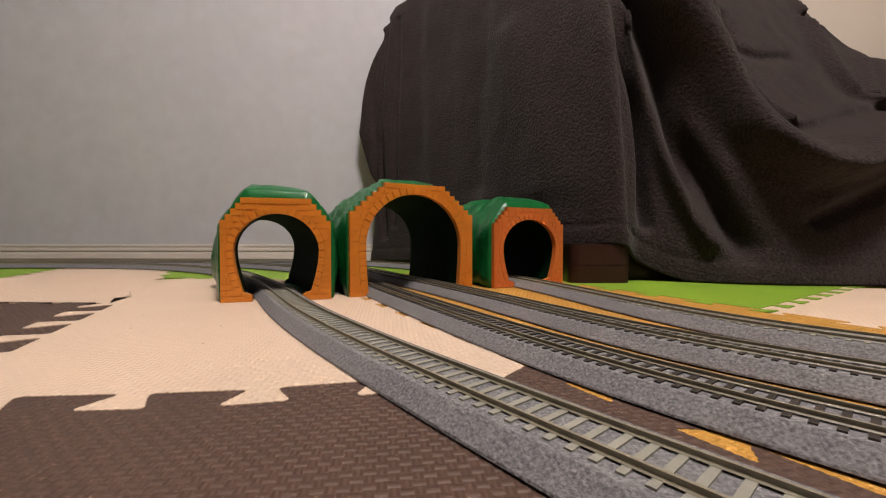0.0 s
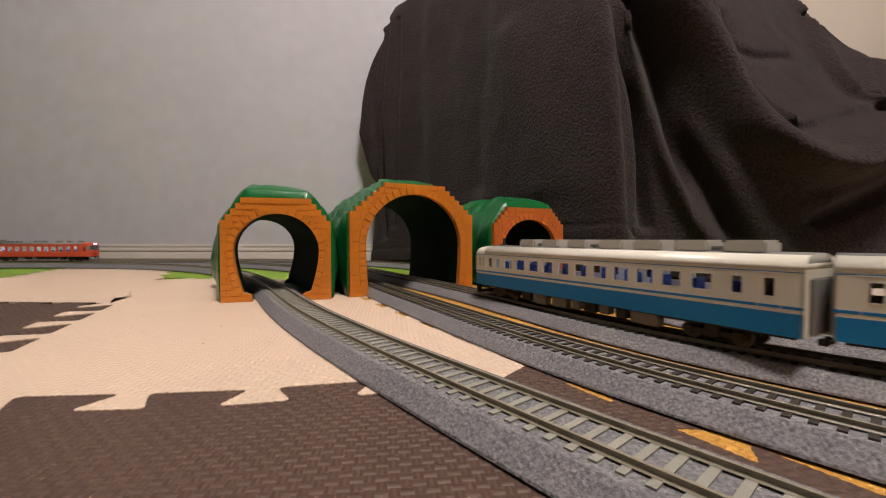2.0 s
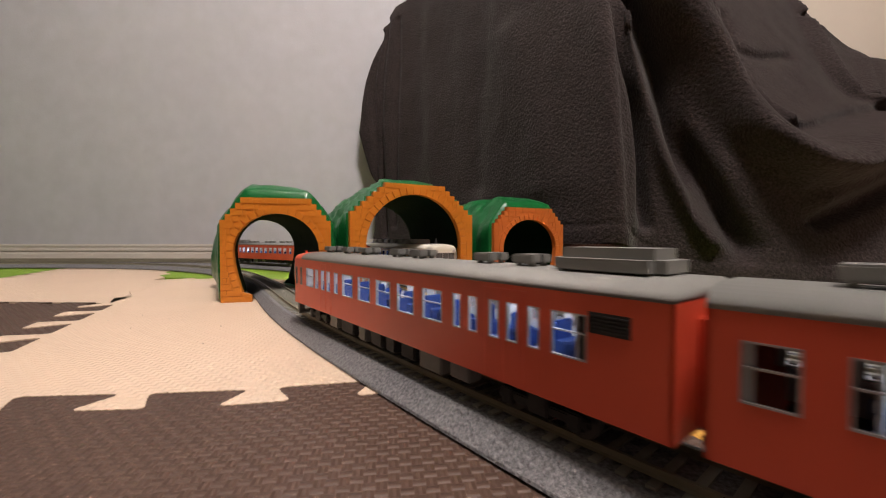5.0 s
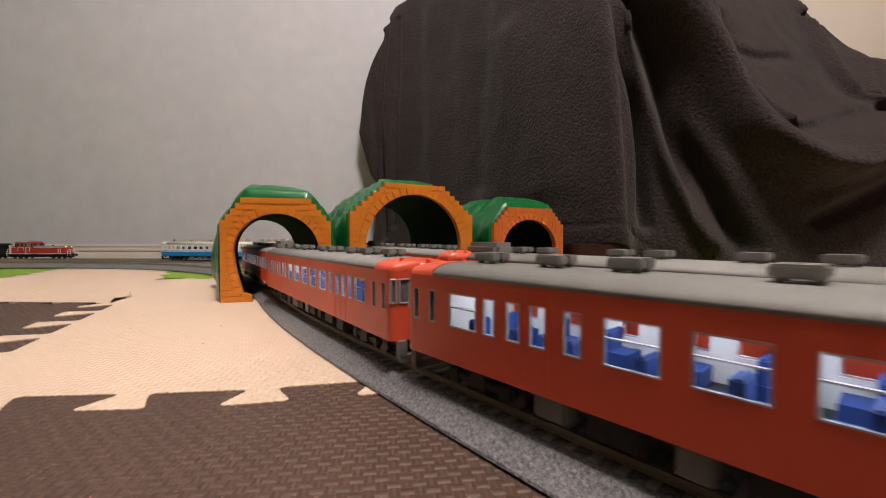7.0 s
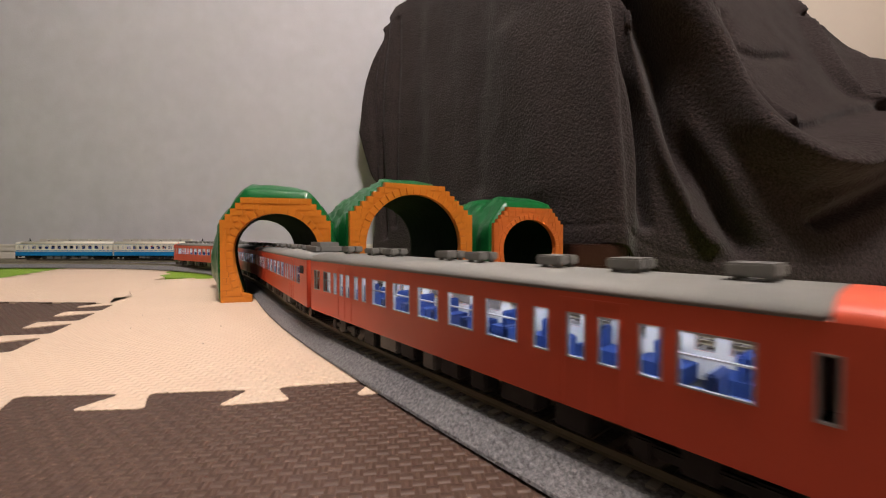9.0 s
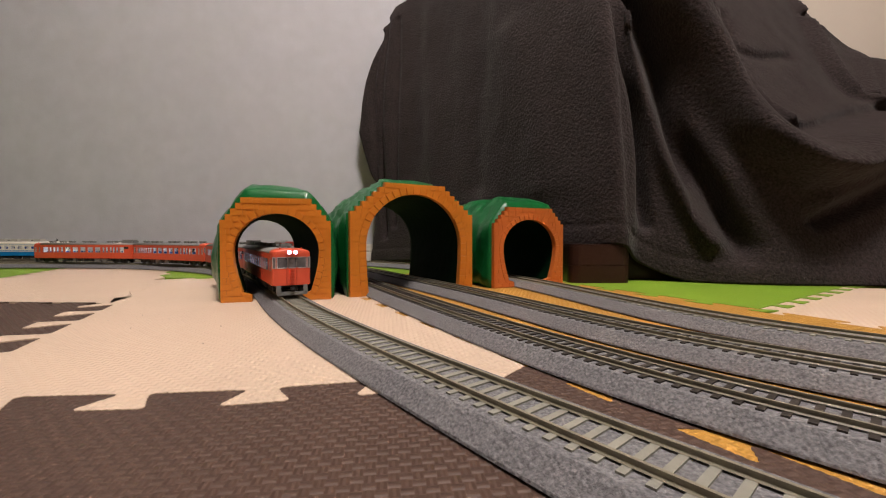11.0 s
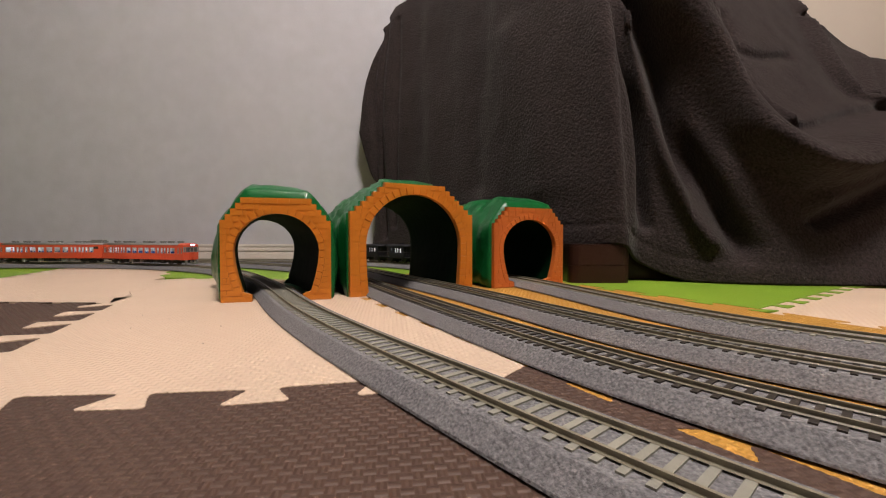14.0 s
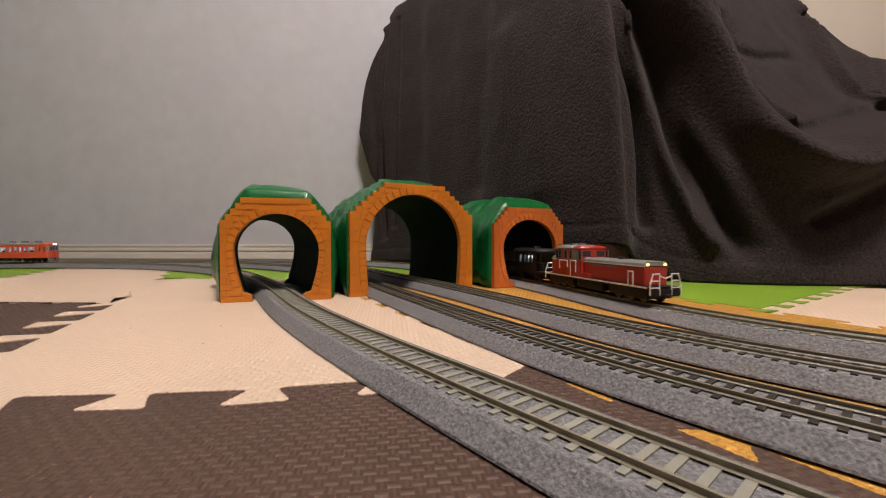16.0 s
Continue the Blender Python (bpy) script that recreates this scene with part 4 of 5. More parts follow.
            part("roof_end", bm, mm, base, "painted domed roof end", True)
            # lamps, gangway ribs, steps
            lit = M_HEAD if not split else M_DIM
            if not split:
                bm = bmesh.new()
                bm_box(bm, min(x, x + s * 0.002), max(x, x + s * 0.002), -0.006, 0.006, 0.0408, 0.0462, 0.0012)
                part("headlight_case", bm, lower, base)
                for y in (-0.0029, 0.0029):
                    bm = bmesh.new()
                    bm_cyl(bm, (x + s * 0.0022, y, 0.0435), 0.0021, 0.0009, "X", 16)
                    part("headlight", bm, lit, base, "glowing white headlight")
                bm = bmesh.new()
                for y in (-0.0045, 0.0045):
                    bm_box(bm, min(x, x + s * 0.0012), max(x, x + s * 0.0012), y - 0.0006, y + 0.0006, z0, 0.0285, 0.0002)
                for k in range(5):
                    bm_box(bm, min(x, x + s * 0.0016), max(x, x + s * 0.0016), -0.0022, 0.0022, 0.0135 + 0.003 * k, 0.0147 + 0.003 * k, 0.0003)
                part("gangway_rib", bm, lower, base)
                bm = bmesh.new()
                for y in (-0.010, 0.010):
                    bm_cyl(bm, (x - s * 0.005, y, roof_top - 0.0002), 0.0008, 0.0016, "Z", 10)
                part("horn", bm, lower, base)
            else:
                for y in (-0.012, 0.012):
                    bm = bmesh.new()
                    bm_tube(bm, [(x + s * 0.0012, y, 0.0235), (x + s * 0.0022, y * 0.9, 0.0200), (x + s * 0.0022, y * 0.55, 0.0165), (x + s * 0.0014, y * 0.5, 0.0125)], 0.0007)
                    bm_box(bm, min(x, x + s * 0.0018), max(x, x + s * 0.0018), y - 0.0016, y + 0.0016, 0.0125, 0.0160, 0.0004)
                    part("jumper_pipe", bm, M_LINE, base, "white pipe fitting")
                bm = bmesh.new()
                bm_tube(bm, [(x + s * 0.0006, -0.0165, 0.0265), (x + s * 0.0016, -0.0155, 0.0265), (x + s * 0.0016, -0.0085, 0.0265)], 0.0004)
                bm_tube(bm, [(x + s * 0.0006, 0.0165, 0.0265), (x + s * 0.0016, 0.0155, 0.0265), (x + s * 0.0016, 0.0085, 0.0265)], 0.0004)
                part("handrail", bm, M_WHITE, base)
                for y in (-0.0125, 0.0125):
                    bm = bmesh.new()
                    bm_cyl(bm, (x + s * 0.0005, y, 0.0405), 0.0018, 0.001, "X", 16)
                    part("headlight", bm, lit, base, "round headlight lens")
                bm = bmesh.new()
                bm_cyl(bm, (x - s * 0.025, 0, roof_top + 0.0006), 0.0042, 0.0012, "Z", 14)
                bm_cyl(bm, (x - s * 0.025, 0, roof_top + 0.0040), 0.0016, 0.0070, "Z", 10, 0.0009)
                part("antenna", bm, M_UNDER, base)
            bm = bmesh.new()
            bm_box(bm, min(x - s * 0.002, x + s * 0.001), max(x - s * 0.002, x + s * 0.001), -0.0145, -0.0105, 0.003, z0)
            bm_box(bm, min(x - s * 0.002, x + s * 0.001), max(x - s * 0.002, x + s * 0.001), 0.0105, 0.0145, 0.003, z0)
            bm_box(bm, min(x - s * 0.002, x + s * 0.001), max(x - s * 0.002, x + s * 0.001), -0.014, 0.014, 0.0016, 0.0048)
            part("pilot", bm, M_GREY if not split else M_UNDER, base, "grey rail guard")
        else:
            bm_box(bm, xa, xb, -HALF, HALF, z0, z1)
            end = part("end_wall", bm, lower if not split else upper, base)
            bm = bmesh.new()
            bm_box(bm, min(x, x + s * 0.0015), max(x, x + s * 0.0018), -0.0055 if not split else -0.012, 0.0055 if not split else 0.012, 0.012, 0.0385, 0.0006)
            part("gangway_frame", bm, lower if not split else M_ROOF, end)
        bm = bmesh.new()
        bm_box(bm, min(x, x + s * 0.004), max(x, x + s * 0.004), -0.002, 0.002, 0.0065, 0.0095, 0.0004)
        part("coupler", bm, M_UNDER, base)
    # interior
    bm = bmesh.new()
    bm_box(bm, -h + 0.009, h - 0.009, -HALF + 0.001, HALF - 0.001, 0.0115, 0.0165)
    part("floor_pan", bm, M_UNDER, base)
    bm = bmesh.new()
    bm_box(bm, -h + 0.009, h - 0.009, -HALF + 0.0012, HALF - 0.0012, 0.0412, 0.0422)
    part("inner_ceiling", bm, M_INNER, base)
    bm = bmesh.new()
    x = -h + 0.028
    while x < h - 0.03:
        for y in (-0.0105, 0.0105):
            bm_box(bm, x, x + 0.0022, y - 0.005, y + 0.005, 0.0165, 0.0280 if not split else 0.0350, 0.0006)
            bm_box(bm, x - 0.0055, x + 0.008, y - 0.005, y + 0.005, 0.0165, 0.0215)
        x += 0.0195
    part("seats", bm, M_SEAT, base, "blue bench seats")
    if interior:
        bm = bmesh.new()
        bm_box(bm, -h + 0.027, h - 0.027, -0.0028, 0.0028, 0.0402, 0.0408)
        part("interior_lamp", bm, interior, base, "white light strip")
    bm = bmesh.new()
    for x in (-h + 0.0245, h - 0.0245):
        bm_box(bm, x - 0.0004, x + 0.0004, -HALF + 0.001, HALF - 0.001, 0.0165, 0.0412)
    part("partition", bm, M_INNER, base)
    # under floor
    rng = random.Random(len(name) + len(vents))
    bm = bmesh.new()
    bm_box(bm, -h + 0.004, h - 0.004, -0.0145, 0.0145, 0.0095, 0.0113)
    part("underframe", bm, M_UNDER, base)
    x = -0.062
    while x < 0.055:
        w = rng.choice((0.008, 0.011, 0.015, 0.019))
        for s in (-1, 1):
            bm = bmesh.new()
            dp = rng.uniform(0.0025, 0.0045)
            bm_box(bm, x, x + w, min(s * 0.009, s * 0.0158), max(s * 0.009, s * 0.0158), dp, 0.0108, 0.0006)
            part("equipment_box", bm, rng.choice((M_GREY, M_UNDER, M_UNDER)), base)
        x += w + rng.uniform(0.002, 0.007)
    # roof fittings
    for x, w, d, hh, kind in vents:
        bm = bmesh.new()
        if kind == "tank":
            bm_box(bm, x - w / 2, x + w / 2, -d / 2, d / 2, roof_top - 0.0025, roof_top + hh, 0.0030)
            part("roof_tank", bm, roof_mat, base)
        elif kind == "ac":
            bm_box(bm, x - w / 2, x + w / 2, -d / 2, d / 2, roof_top - 0.001, roof_top + hh, 0.0013)
            part("cooling_unit", bm, M_ROOFLT, base, "pale grey cooling unit")
        else:
            # two hoods side by side on short feet
            for q in (-1, 1):
                bm_box(bm, x - w / 2, x + w / 2, min(q * 0.0004, q * d / 2), max(q * 0.0004, q * d / 2), roof_top + 0.0010, roof_top + hh, 0.0005)
                for e in (-1, 1):
                    bm_box(bm, x + e * w * 0.3 - 0.0008, x + e * w * 0.3 + 0.0008, q * d * 0.28 - 0.0008, q * d * 0.28 + 0.0008, roof_top - 0.002, roof_top + 0.0012)
            part("roof_vent", bm, roof_mat, base)
    for ob in base.children:
        ob.matrix_basis = pose(0, 0, LIFT) @ ob.matrix_basis
    bogie(base, -0.091)
    bogie(base, 0.091)
    return base


def red_windows(grille):
    wins = []
    for a, w in ((0.0078, 0.0034), (0.0178, 0.0034), (0.0295, 0.0138), (0.0465, 0.0052), (0.0565, 0.0054), (0.0655, 0.0056), (0.0770, 0.0054),
                 (0.0885, 0.0136), (0.1083, 0.0136), (0.1280, 0.0136), (0.1475, 0.0134), (0.1670, 0.0130), (0.1865, 0.0044), (0.1950, 0.0046),
                 (0.2052, 0.0046), (0.2130, 0.0046), (0.2215, 0.0044), (0.2300, 0.0110), (0.2470, 0.0090))[:18 if grille else 19]:
        wins.append((0.131 - a - w, 0.131 - a))
    return wins


def red_windows_single():
    wins = []
    for a, w in ((0.0105, 0.004), (0.030, 0.0075), (0.0475, 0.0105), (0.0650, 0.0105), (0.0825, 0.0105), (0.1, 0.0105), (0.1175, 0.0105),
                 (0.135, 0.0105), (0.1525, 0.0105), (0.170, 0.0105), (0.1875, 0.0105), (0.205, 0.0105), (0.2225, 0.0075), (0.2475, 0.004)):
        wins.append((0.131 - a - w, 0.131 - a))
    return wins


def blue_windows():
    wins = []
    for a, w in ((0.0062, 0.0038), (0.0122, 0.0030), (0.0222, 0.0066), (0.0342, 0.0062), *[(0.0465 + 0.0166 * i, 0.0114) for i in range(11)],
                 (0.2325, 0.0055), (0.2465, 0.005)):
        wins.append((0.131 - a - w, 0.131 - a))
    return wins


RED_VENTS = [(-0.108, 0.033, 0.0190, 0.0068, "tank")] + [(x, 0.0096, 0.0104, 0.0040, "vent") for x in (-0.077, -0.057, -0.011, 0.008, 0.044, 0.0685, 0.097)]
BLUE_VENTS = [(x, 0.0195, 0.019, 0.0062, "ac") for x in (-0.103, -0.076, -0.049, -0.022, 0.008, 0.036, 0.064)] + [(x, 0.012, 0.010, 0.0028, "vent") for x in (-0.089, -0.0075, 0.050)]

RED_A = rail_car("diesel_railcar", "red model railcar with lit interior and roof tank", "model train", red_windows(True), (0.0247, 0.0370), (M_RED, M_RED, 0),
                 (False, True), M_ROOF, 0.0474, RED_VENTS, "four-car red train", M_LIGHT)
RED_A2 = rail_car("diesel_railcar", "red model railcar with lit interior and grey vented roof", "model train", red_windows(False), (0.0247, 0.0370), (M_RED, M_RED, 0),
                  (False, True), M_ROOF, 0.0474, [(-0.108, 0.0100, 0.010, 0.0045, "vent")] + RED_VENTS[1:], "four-car red train", M_LIGHT)
for ob in RED_A.children:
    if ob.name.split(".")[0] == "headlight":
        ob.data.materials[0] = M_DIM
        tagged(ob, "unlit round headlight lens")
for side in (-1, 1):
    bm = bmesh.new()
    for k in range(5):
        bm_box(bm, -0.121, -0.111, min(side * HALF, side * (HALF + 0.0004)), max(side * HALF, side * (HALF + 0.0004)), 0.0335 + 0.0009 * k, 0.0339 + 0.0009 * k)
    bm_box(bm, -0.1215, -0.1105, min(side * HALF, side * (HALF + 0.00012)), max(side * HALF, side * (HALF + 0.00012)), 0.0328, 0.0382)
    part("grille", bm, M_UNDER, RED_A, "dark ventilation grille").location.z = LIFT
RED_B = rail_car("diesel_railcar", "red model railcar with a cab at each end, lit inside", "model train", red_windows_single(), (0.0247, 0.0370), (M_RED, M_RED, 0),
                 (True, True), M_ROOF, 0.0474, RED_VENTS, "two-car red train", M_LIGHT)
BLUE = rail_car("diesel_railcar", "cream and blue model railcar with blue seats", "model train", blue_windows(), (0.0290, 0.0384), (M_BLUE, M_WHITE, 0.0222),
                (False, True), M_ROOF, 0.0498, BLUE_VENTS, "two-car blue train", M_LIGHTDIM)


def locomotive():
    base = tagged(new("diesel_locomotive"), "dark red model diesel locomotive with white handrails", "model train", group="freight train")
    h = 0.082

    def box(name, mat, *d, bevel=0.0008, label=""):
        bm = bmesh.new()
        bm_box(bm, *d, bevel)
        return part(name, bm, mat, base, label)

    box("running_board", M_BLACK, -h, h, -0.0175, 0.0175, 0.0125, 0.0150)
    for y in (-0.0177, 0.0177):
        box("white_edge", M_LINE, -h, h, y - 0.0002, y + 0.0002, 0.0138, 0.0152, bevel=0)
    c0, c1 = -0.0595, -0.013
    box("front_hood", M_DIESEL, c1, h - 0.008, -0.0128, 0.0128, 0.0150, 0.0318)
    box("rear_hood", M_DIESEL, -h + 0.006, c0, -0.0128, 0.0128, 0.0150, 0.0318)
    for a, b, nm in ((c1, h - 0.0085, "front_hood_top"), (-h + 0.0065, c0, "rear_hood_top")):
        bm = bmesh.new()
        ring = [(-0.0128, 0.0326), (-0.0122, 0.0350), (-0.0098, 0.0366), (0.0098, 0.0366), (0.0122, 0.0350), (0.0128, 0.0326)]
        ends = [[bm.verts.new((x, y, z)) for y, z in ring] for x in (a, b)]
        for q in range(5):
            bm.faces.new((ends[0][q], ends[1][q], ends[1][q + 1], ends[0][q + 1]))
        bm.faces.new((ends[0][5], ends[1][5], ends[1][0], ends[0][0]))
        bm.faces.new(ends[0])
        bm.faces.new(ends[1][::-1])
        bmesh.ops.recalc_face_normals(bm, faces=bm.faces)
        top = part(nm, bm, M_ROOF, base, "grey bevelled hood top")
        bm = bmesh.new()
        for x in np.arange(a + 0.004, b - 0.004, 0.009):
            bm_box(bm, x, x + 0.007, -0.006, 0.006, 0.0366, 0.0369)
        part("hatch", bm, M_ROOF, top)
    for y in (-0.0129, 0.0129):
        box("white_band", M_LINE, c1, h - 0.008, y - 0.0002, y + 0.0002, 0.0318, 0.0327, bevel=0)
        box("white_band", M_LINE, -h + 0.006, c0, y - 0.0002, y + 0.0002, 0.0318, 0.0327, bevel=0)
        bm = bmesh.new()
        for q in range(9):
            bm_box(bm, 0.001 + 0.0042 * q, 0.0040 + 0.0042 * q, y - 0.00025, y + 0.00025, 0.0290, 0.0306)
        part("louvre", bm, M_GREY, base, "row of pale grille slots")
        box("side_locker", M_DIESEL, -0.046, 0.002, min(y, y * 1.28), max(y, y * 1.28), 0.0152, 0.0200)
    cab = box("cab", M_DIESEL, c0, c1, -0.0168, 0.0168, 0.0150, 0.0455)
    bm = bmesh.new()
    arch_roof(bm, c0 - 0.001, c1 - 0.014, 0.0455, 0.0500, 0.0172)
    part("cab_roof", bm, M_ROOF, cab, "grey cab roof", True)
    bm = bmesh.new()
    arch_roof(bm, c1 - 0.0138, c1, 0.0455, 0.0494, 0.0170)
    part("cab_roof_end", bm, M_DIESEL, cab, "red cab roof end", True)
    bm = bmesh.new()
    for x in (-0.047, -0.034):
        bm_box(bm, x - 0.003, x + 0.003, -0.004, 0.004, 0.0495, 0.0516, 0.0006)
    part("roof_vent", bm, M_ROOF, cab)
    for y in (-0.0169, 0.0169):
        for x, w in ((-0.0605, 0.0050), (-0.0548, 0.0050), (-0.0430, 0.0052), (-0.0330, 0.0045), (-0.0155, 0.0045)):
            bm = bmesh.new()
            bm_box(bm, x, x + w, y - 0.0002, y + 0.0002, 0.0345, 0.0435)
            pane = part("cab_window", bm, M_GLASSDARK, cab)
            bm = bmesh.new()
            for xa, xb, za, zb in ((x - 0.0006, x, 0.0340, 0.0440), (x + w, x + w + 0.0006, 0.0340, 0.0440), (x, x + w, 0.0340, 0.0345), (x, x + w, 0.0435, 0.0440)):
                bm_box(bm, xa, xb, y - 0.0004, y + 0.0004, za, zb)
            part("window_frame", bm, M_GREY, pane)
        bm = bmesh.new()
        bm_box(bm, -0.0265, -0.0175, y - 0.0004, y + 0.0004, 0.0322, 0.0450)
        part("exhaust_panel", bm, M_GREY, cab, "grey metal exhaust panel")
    for x in (c0 - 0.0002, c1 + 0.0002):
        for y in (-0.014, 0.004):
            bm = bmesh.new()
            bm_box(bm, x - 0.0002, x + 0.0002, y, y + 0.010, 0.0378, 0.0435)
            part("cab_window", bm, M_GLASSDARK, cab)
    bm = bmesh.new()
    bm_cyl(bm, (0.03, 0, 0.0375), 0.003, 0.003, "Z", 12)
    part("exhaust", bm, M_UNDER, base)
    box("fuel_tank", M_BLACK, -0.022, 0.022, -0.015, 0.015, 0.0040, 0.0125)
    for x in (-0.054, 0.054):
        box("bogie_frame", M_BLACK, x - 0.025, x + 0.025, -0.0140, 0.0140, 0.0040, 0.0120)
        for dx in (-0.016, 0.0, 0.016):
            bm = bmesh.new()
            for s in (-1, 1):
                bm_cyl(bm, (x + dx, s * 0.0085, 0.0052), 0.0052, 0.0022, "Y", 18)
            part("wheelset", bm, M_STEEL, base)
    for s in (-1, 1):
        box("buffer_beam", M_BLACK, min(s * h, s * (h + 0.003)), max(s * h, s * (h + 0.003)), -0.0165, 0.0165, 0.0065, 0.0135)
        box("coupler", M_UNDER, min(s * h, s * (h + 0.008)), max(s * h, s * (h + 0.008)), -0.002, 0.002, 0.006, 0.009)
        bm = bmesh.new()
        x = s * (h + 0.0025)
        for y in (-1, 1):
            bm_tube(bm, [(x, y * 0.0165, 0.0085), (x, y * 0.0165, 0.0180), (x, y * 0.0135, 0.0265), (x, y * 0.0065, 0.0265), (x, y * 0.0065, 0.0085)], 0.00062)
            bm_tube(bm, [(x, y * 0.0065, 0.0205), (x, y * 0.0140, 0.0205)], 0.00055)
            bm_tube(bm, [(x, y * 0.0065, 0.0145), (x, y * 0.0150, 0.0145)], 0.00055)
        bm_tube(bm, [(x, -0.0065, 0.0250), (x, 0, 0.0225), (x, 0.0065, 0.0250)], 0.00055)
        part("end_handrail", bm, M_LINE, base, "white end handrail")
        for y in (-0.0095, 0.0095):
            bm = bmesh.new()
            xe = (h - 0.008) if s > 0 else (-h + 0.006)
            bm_box(bm, min(xe, xe + s * 0.0006), max(xe, xe + s * 0.0006), y - 0.0013, y + 0.0013, 0.0326, 0.0352, 0.0005)
            part("headlight", bm, M_AMBER, base, "amber lit headlight")
    for y in (-0.0178, 0.0178):
        for pts in ([(0.060, y, 0.0150), (0.060, y, 0.0275), (0.066, y, 0.0275), (0.066, y, 0.0150)],
                    [(-0.030, y, 0.0150), (-0.030, y, 0.0325), (-0.020, y, 0.0325), (-0.020, y, 0.0205)],
                    [(-0.052, y * 0.99, 0.0230), (-0.052, y * 0.99, 0.0320), (-0.036, y * 0.99, 0.0320), (-0.036, y * 0.99, 0.0250)]):
            bm = bmesh.new()
            bm_tube(bm, pts, 0.00062)
            part("handrail", bm, M_LINE, base, "white side handrail")
    return base


def caboose():
    base = tagged(new("brake_van"), "black model brake van with lit windows and end platforms", "model train", group="freight train")
    h = 0.043

    def box(name, mat, *d, bevel=0.0005, label=""):
        bm = bmesh.new()
        bm_box(bm, *d, bevel)
        return part(name, bm, mat, base, label)

    box("underframe", M_BLACK, -h, h, -0.0165, 0.0165, 0.0110, 0.0140)
    for y in (-0.0165, 0.0165):
        bm = bmesh.new()
        side_wall(bm, 0.052, [(-0.0175, -0.0120), (-0.0040, 0.0010), (0.0040, 0.0085), (0.0130, 0.0180)], 0.0140, 0.0250, 0.0345, 0.0385, y)
        part("side", bm, M_BLACK, base)
    for x in (-0.026, 0.026):
        box("end_wall", M_BLACK, x - 0.0005, x + 0.0005, -0.0165, 0.0165, 0.0140, 0.0385, bevel=0)
    bm = bmesh.new()
    arch_roof(bm, -0.0365, 0.0365, 0.0385, 0.0440, 0.0172)
    part("roof", bm, M_BLACK, base, "", True)
    box("roof_vent", M_BLACK, -0.004, 0.004, -0.005, 0.005, 0.0435, 0.0465)
    box("inner_lamp", M_LIGHTVAN, -0.022, 0.022, -0.003, 0.003, 0.0370, 0.0376, bevel=0, label="white inner light")
    box("inner_wall", M_INNER, -0.025, 0.025, -0.0006, 0.0006, 0.0150, 0.0370, bevel=0)
    for s in (-1, 1):
        bm = bmesh.new()
        x = s * (h - 0.001)
        for y in (-0.0155, -0.008, 0.008, 0.0155):
            bm_tube(bm, [(x, y, 0.0135), (x, y, 0.0255)], 0.0004)
        bm_tube(bm, [(s * 0.027, -0.0158, 0.0255), (x, -0.0158, 0.0255), (x, 0.0158, 0.0255), (s * 0.027, 0.0158, 0.0255)], 0.0004)
        bm_tube(bm, [(s * 0.0355, -0.0155, 0.0135), (s * 0.0355, -0.0155, 0.039)], 0.0004)
        bm_tube(bm, [(s * 0.0355, 0.0155, 0.0135), (s * 0.0355, 0.0155, 0.039)], 0.0004)
        part("platform_railing", bm, M_UNDER, base)
        box("coupler", M_UNDER, min(s * h, s * (h + 0.004)), max(s * h, s * (h + 0.004)), -0.002, 0.002, 0.006, 0.0095)
        box("axle_guard", M_BLACK, s * 0.024 - 0.008, s * 0.024 + 0.008, -0.0135, 0.0135, 0.0040, 0.0112)
        bm = bmesh.new()
        for q in (-1, 1):
            bm_cyl(bm, (s * 0.024, q * 0.0085, 0.0053), 0.0053, 0.0022, "Y", 18)
        part("wheelset", bm, M_STEEL, base)
    return base


LOCO = locomotive()
VAN = caboose()
PITCH = 0.2665
RED_A3, RED_A4 = copy_thing(RED_A, Matrix()), copy_thing(RED_A2, Matrix())
RED_B2 = copy_thing(RED_B, Matrix())
BLUE2 = copy_thing(BLUE, Matrix())
VAN2, VAN3 = copy_thing(VAN, Matrix()), copy_thing(VAN, Matrix())

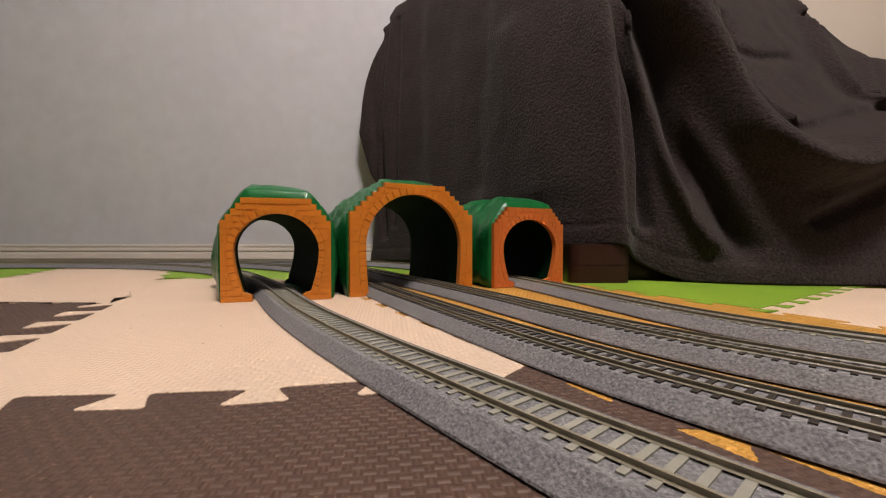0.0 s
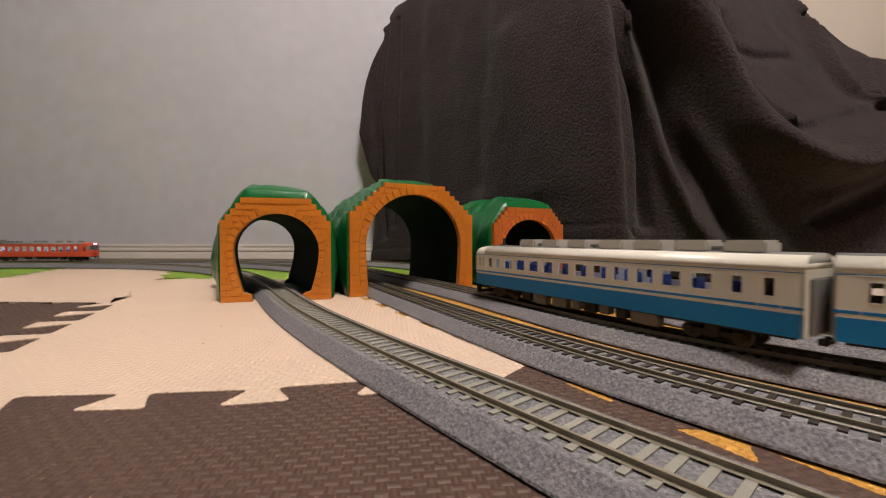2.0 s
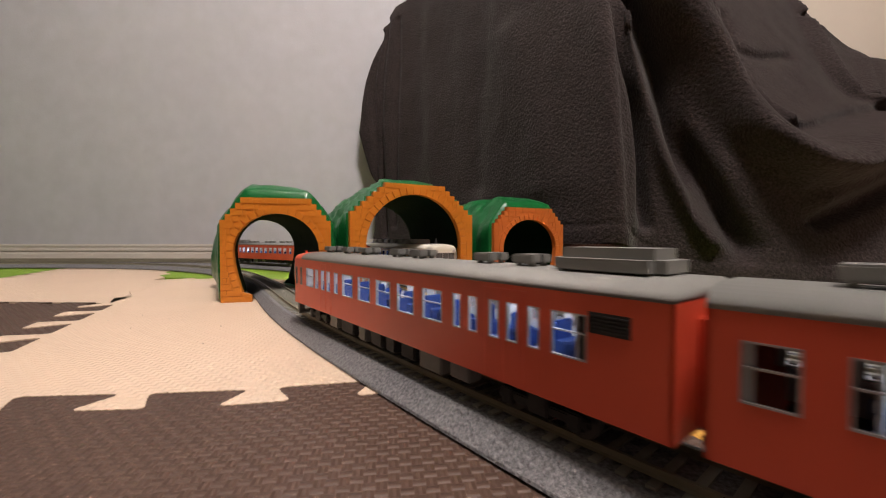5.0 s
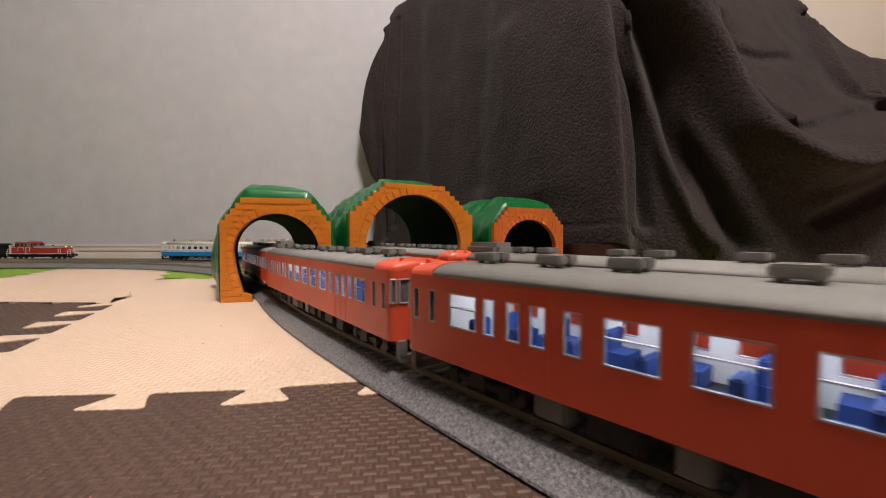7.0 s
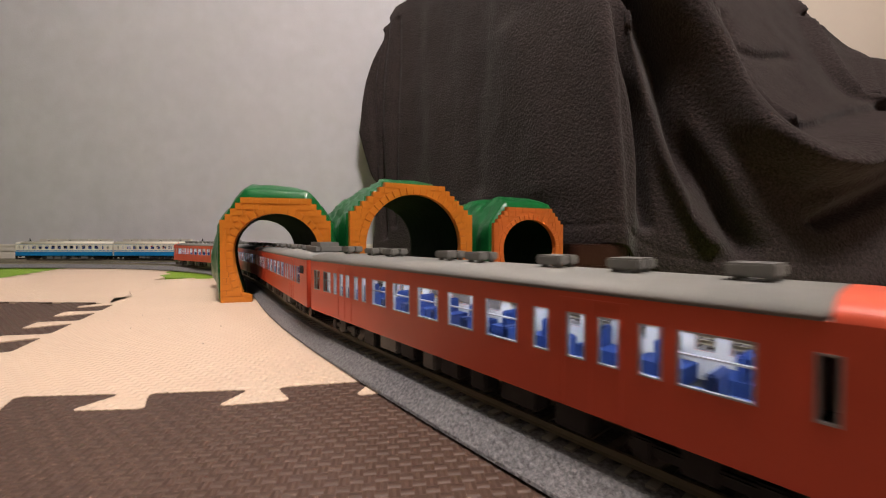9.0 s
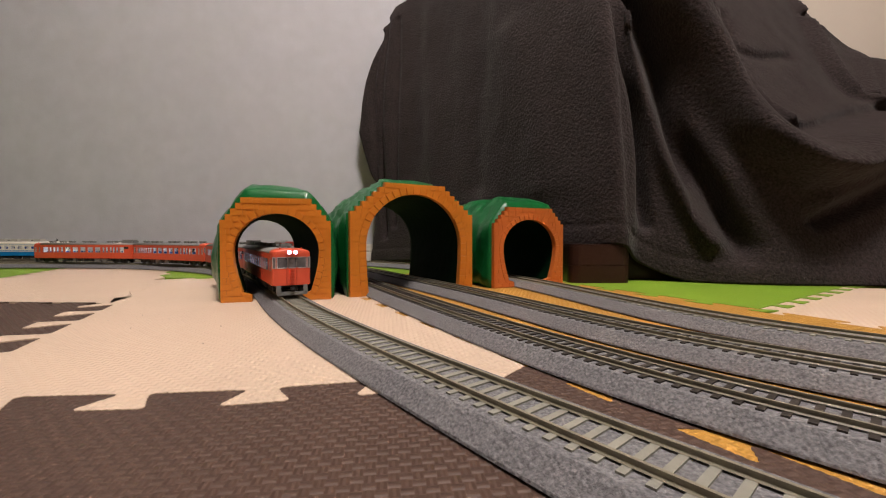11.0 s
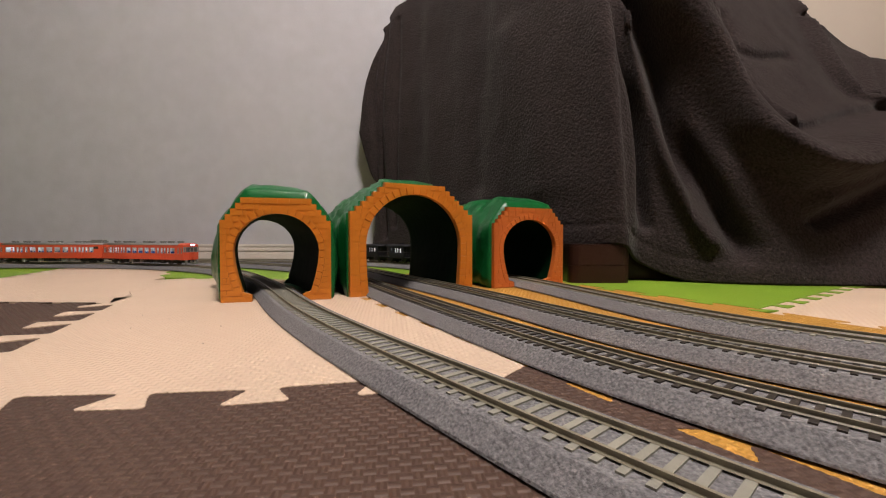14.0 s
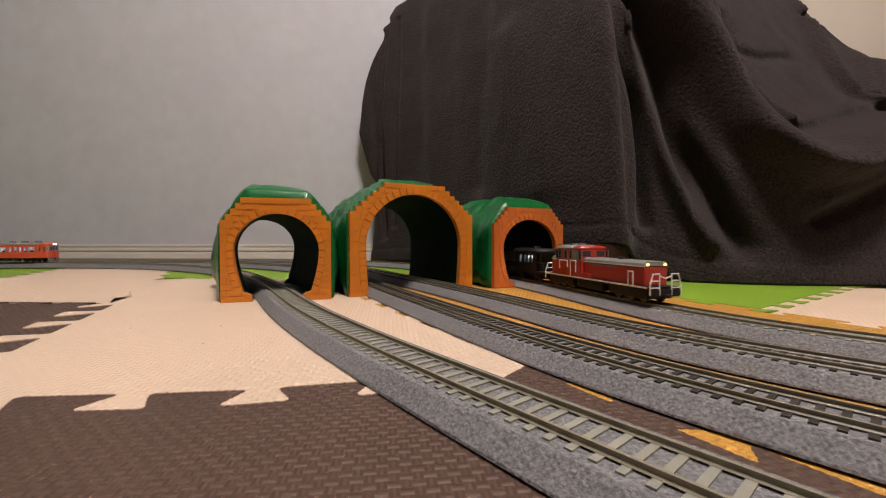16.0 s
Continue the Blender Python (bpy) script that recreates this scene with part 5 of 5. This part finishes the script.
# distance of each train's head along its track, by time
HEAD = {"A": [(0, 1.905), (3.5, 2.570), (4, 2.664), (6.5, 3.143), (7, 3.233), (7.5, 3.324), (8, 3.423), (8.5, 3.514), (9, 3.612), (11.5, 4.115), (13.5, 4.529), (14.5, 4.740), (15.5, 4.942), (16, 5.043)],
        "B": [(0, 4.735), (2, 4.148), (3, 3.840), (3.5, 3.698), (4, 3.525), (6.5, 2.745), (7.5, 2.470), (8.5, 2.191), (16, 0.0)],
        "C": [(0, 2.690), (0.5, 2.779), (1, 2.857), (1.5, 2.949), (2, 3.046), (3, 3.234), (3.5, 3.328), (4, 3.425), (6.5, 4.058), (7, 4.163), (7.5, 4.261), (8, 4.370), (8.5, 4.467), (9, 4.562), (16, 6.0)],
        "D": [(0, 6.010), (6.5, 4.770), (7, 4.683), (7.5, 4.584), (12, 3.742), (12.5, 3.640), (15, 3.160), (15.5, 3.074), (16, 2.990)]}
# track, travel sense, and each car: middle behind the head, bogie spread, cab leading or not
TRAINS = [("A", 1, [(RED_A, 0.5 * PITCH, 0.182, 1), (RED_A2, 1.5 * PITCH, 0.182, -1), (RED_A3, 2.5 * PITCH, 0.182, 1), (RED_A4, 3.5 * PITCH, 0.182, -1)]),
          ("B", -1, [(RED_B, 0.5 * PITCH, 0.182, 1), (RED_B2, 1.5 * PITCH, 0.182, 1)]),
          ("C", 1, [(BLUE, 0.5 * PITCH, 0.182, 1), (BLUE2, 1.5 * PITCH, 0.182, -1)]),
          ("D", -1, [(LOCO, 0.088, 0.108, 1), (VAN, 0.2225, 0.048, 1), (VAN2, 0.3165, 0.048, 1), (VAN3, 0.4105, 0.048, 1)])]


def motions():
    for k, sense, cars in TRAINS:
        ts, hs = zip(*HEAD[k])
        for ob, behind, spread, lead in cars:
            rows = []
            for i in range(33):
                t = i * 0.5
                mid = float(np.interp(t, ts, hs)) - sense * behind
                a, b = on_path(k, mid - sense * spread / 2), on_path(k, mid + sense * spread / 2)
                ang = math.degrees(math.atan2(b[1] - a[1], b[0] - a[0])) + (0 if lead > 0 else 180)
                rows.append((t, pose((a[0] + b[0]) / 2, (a[1] + b[1]) / 2, RAIL_TOP, 0, 0, ang)))
            walk(ob, rows)


motions()
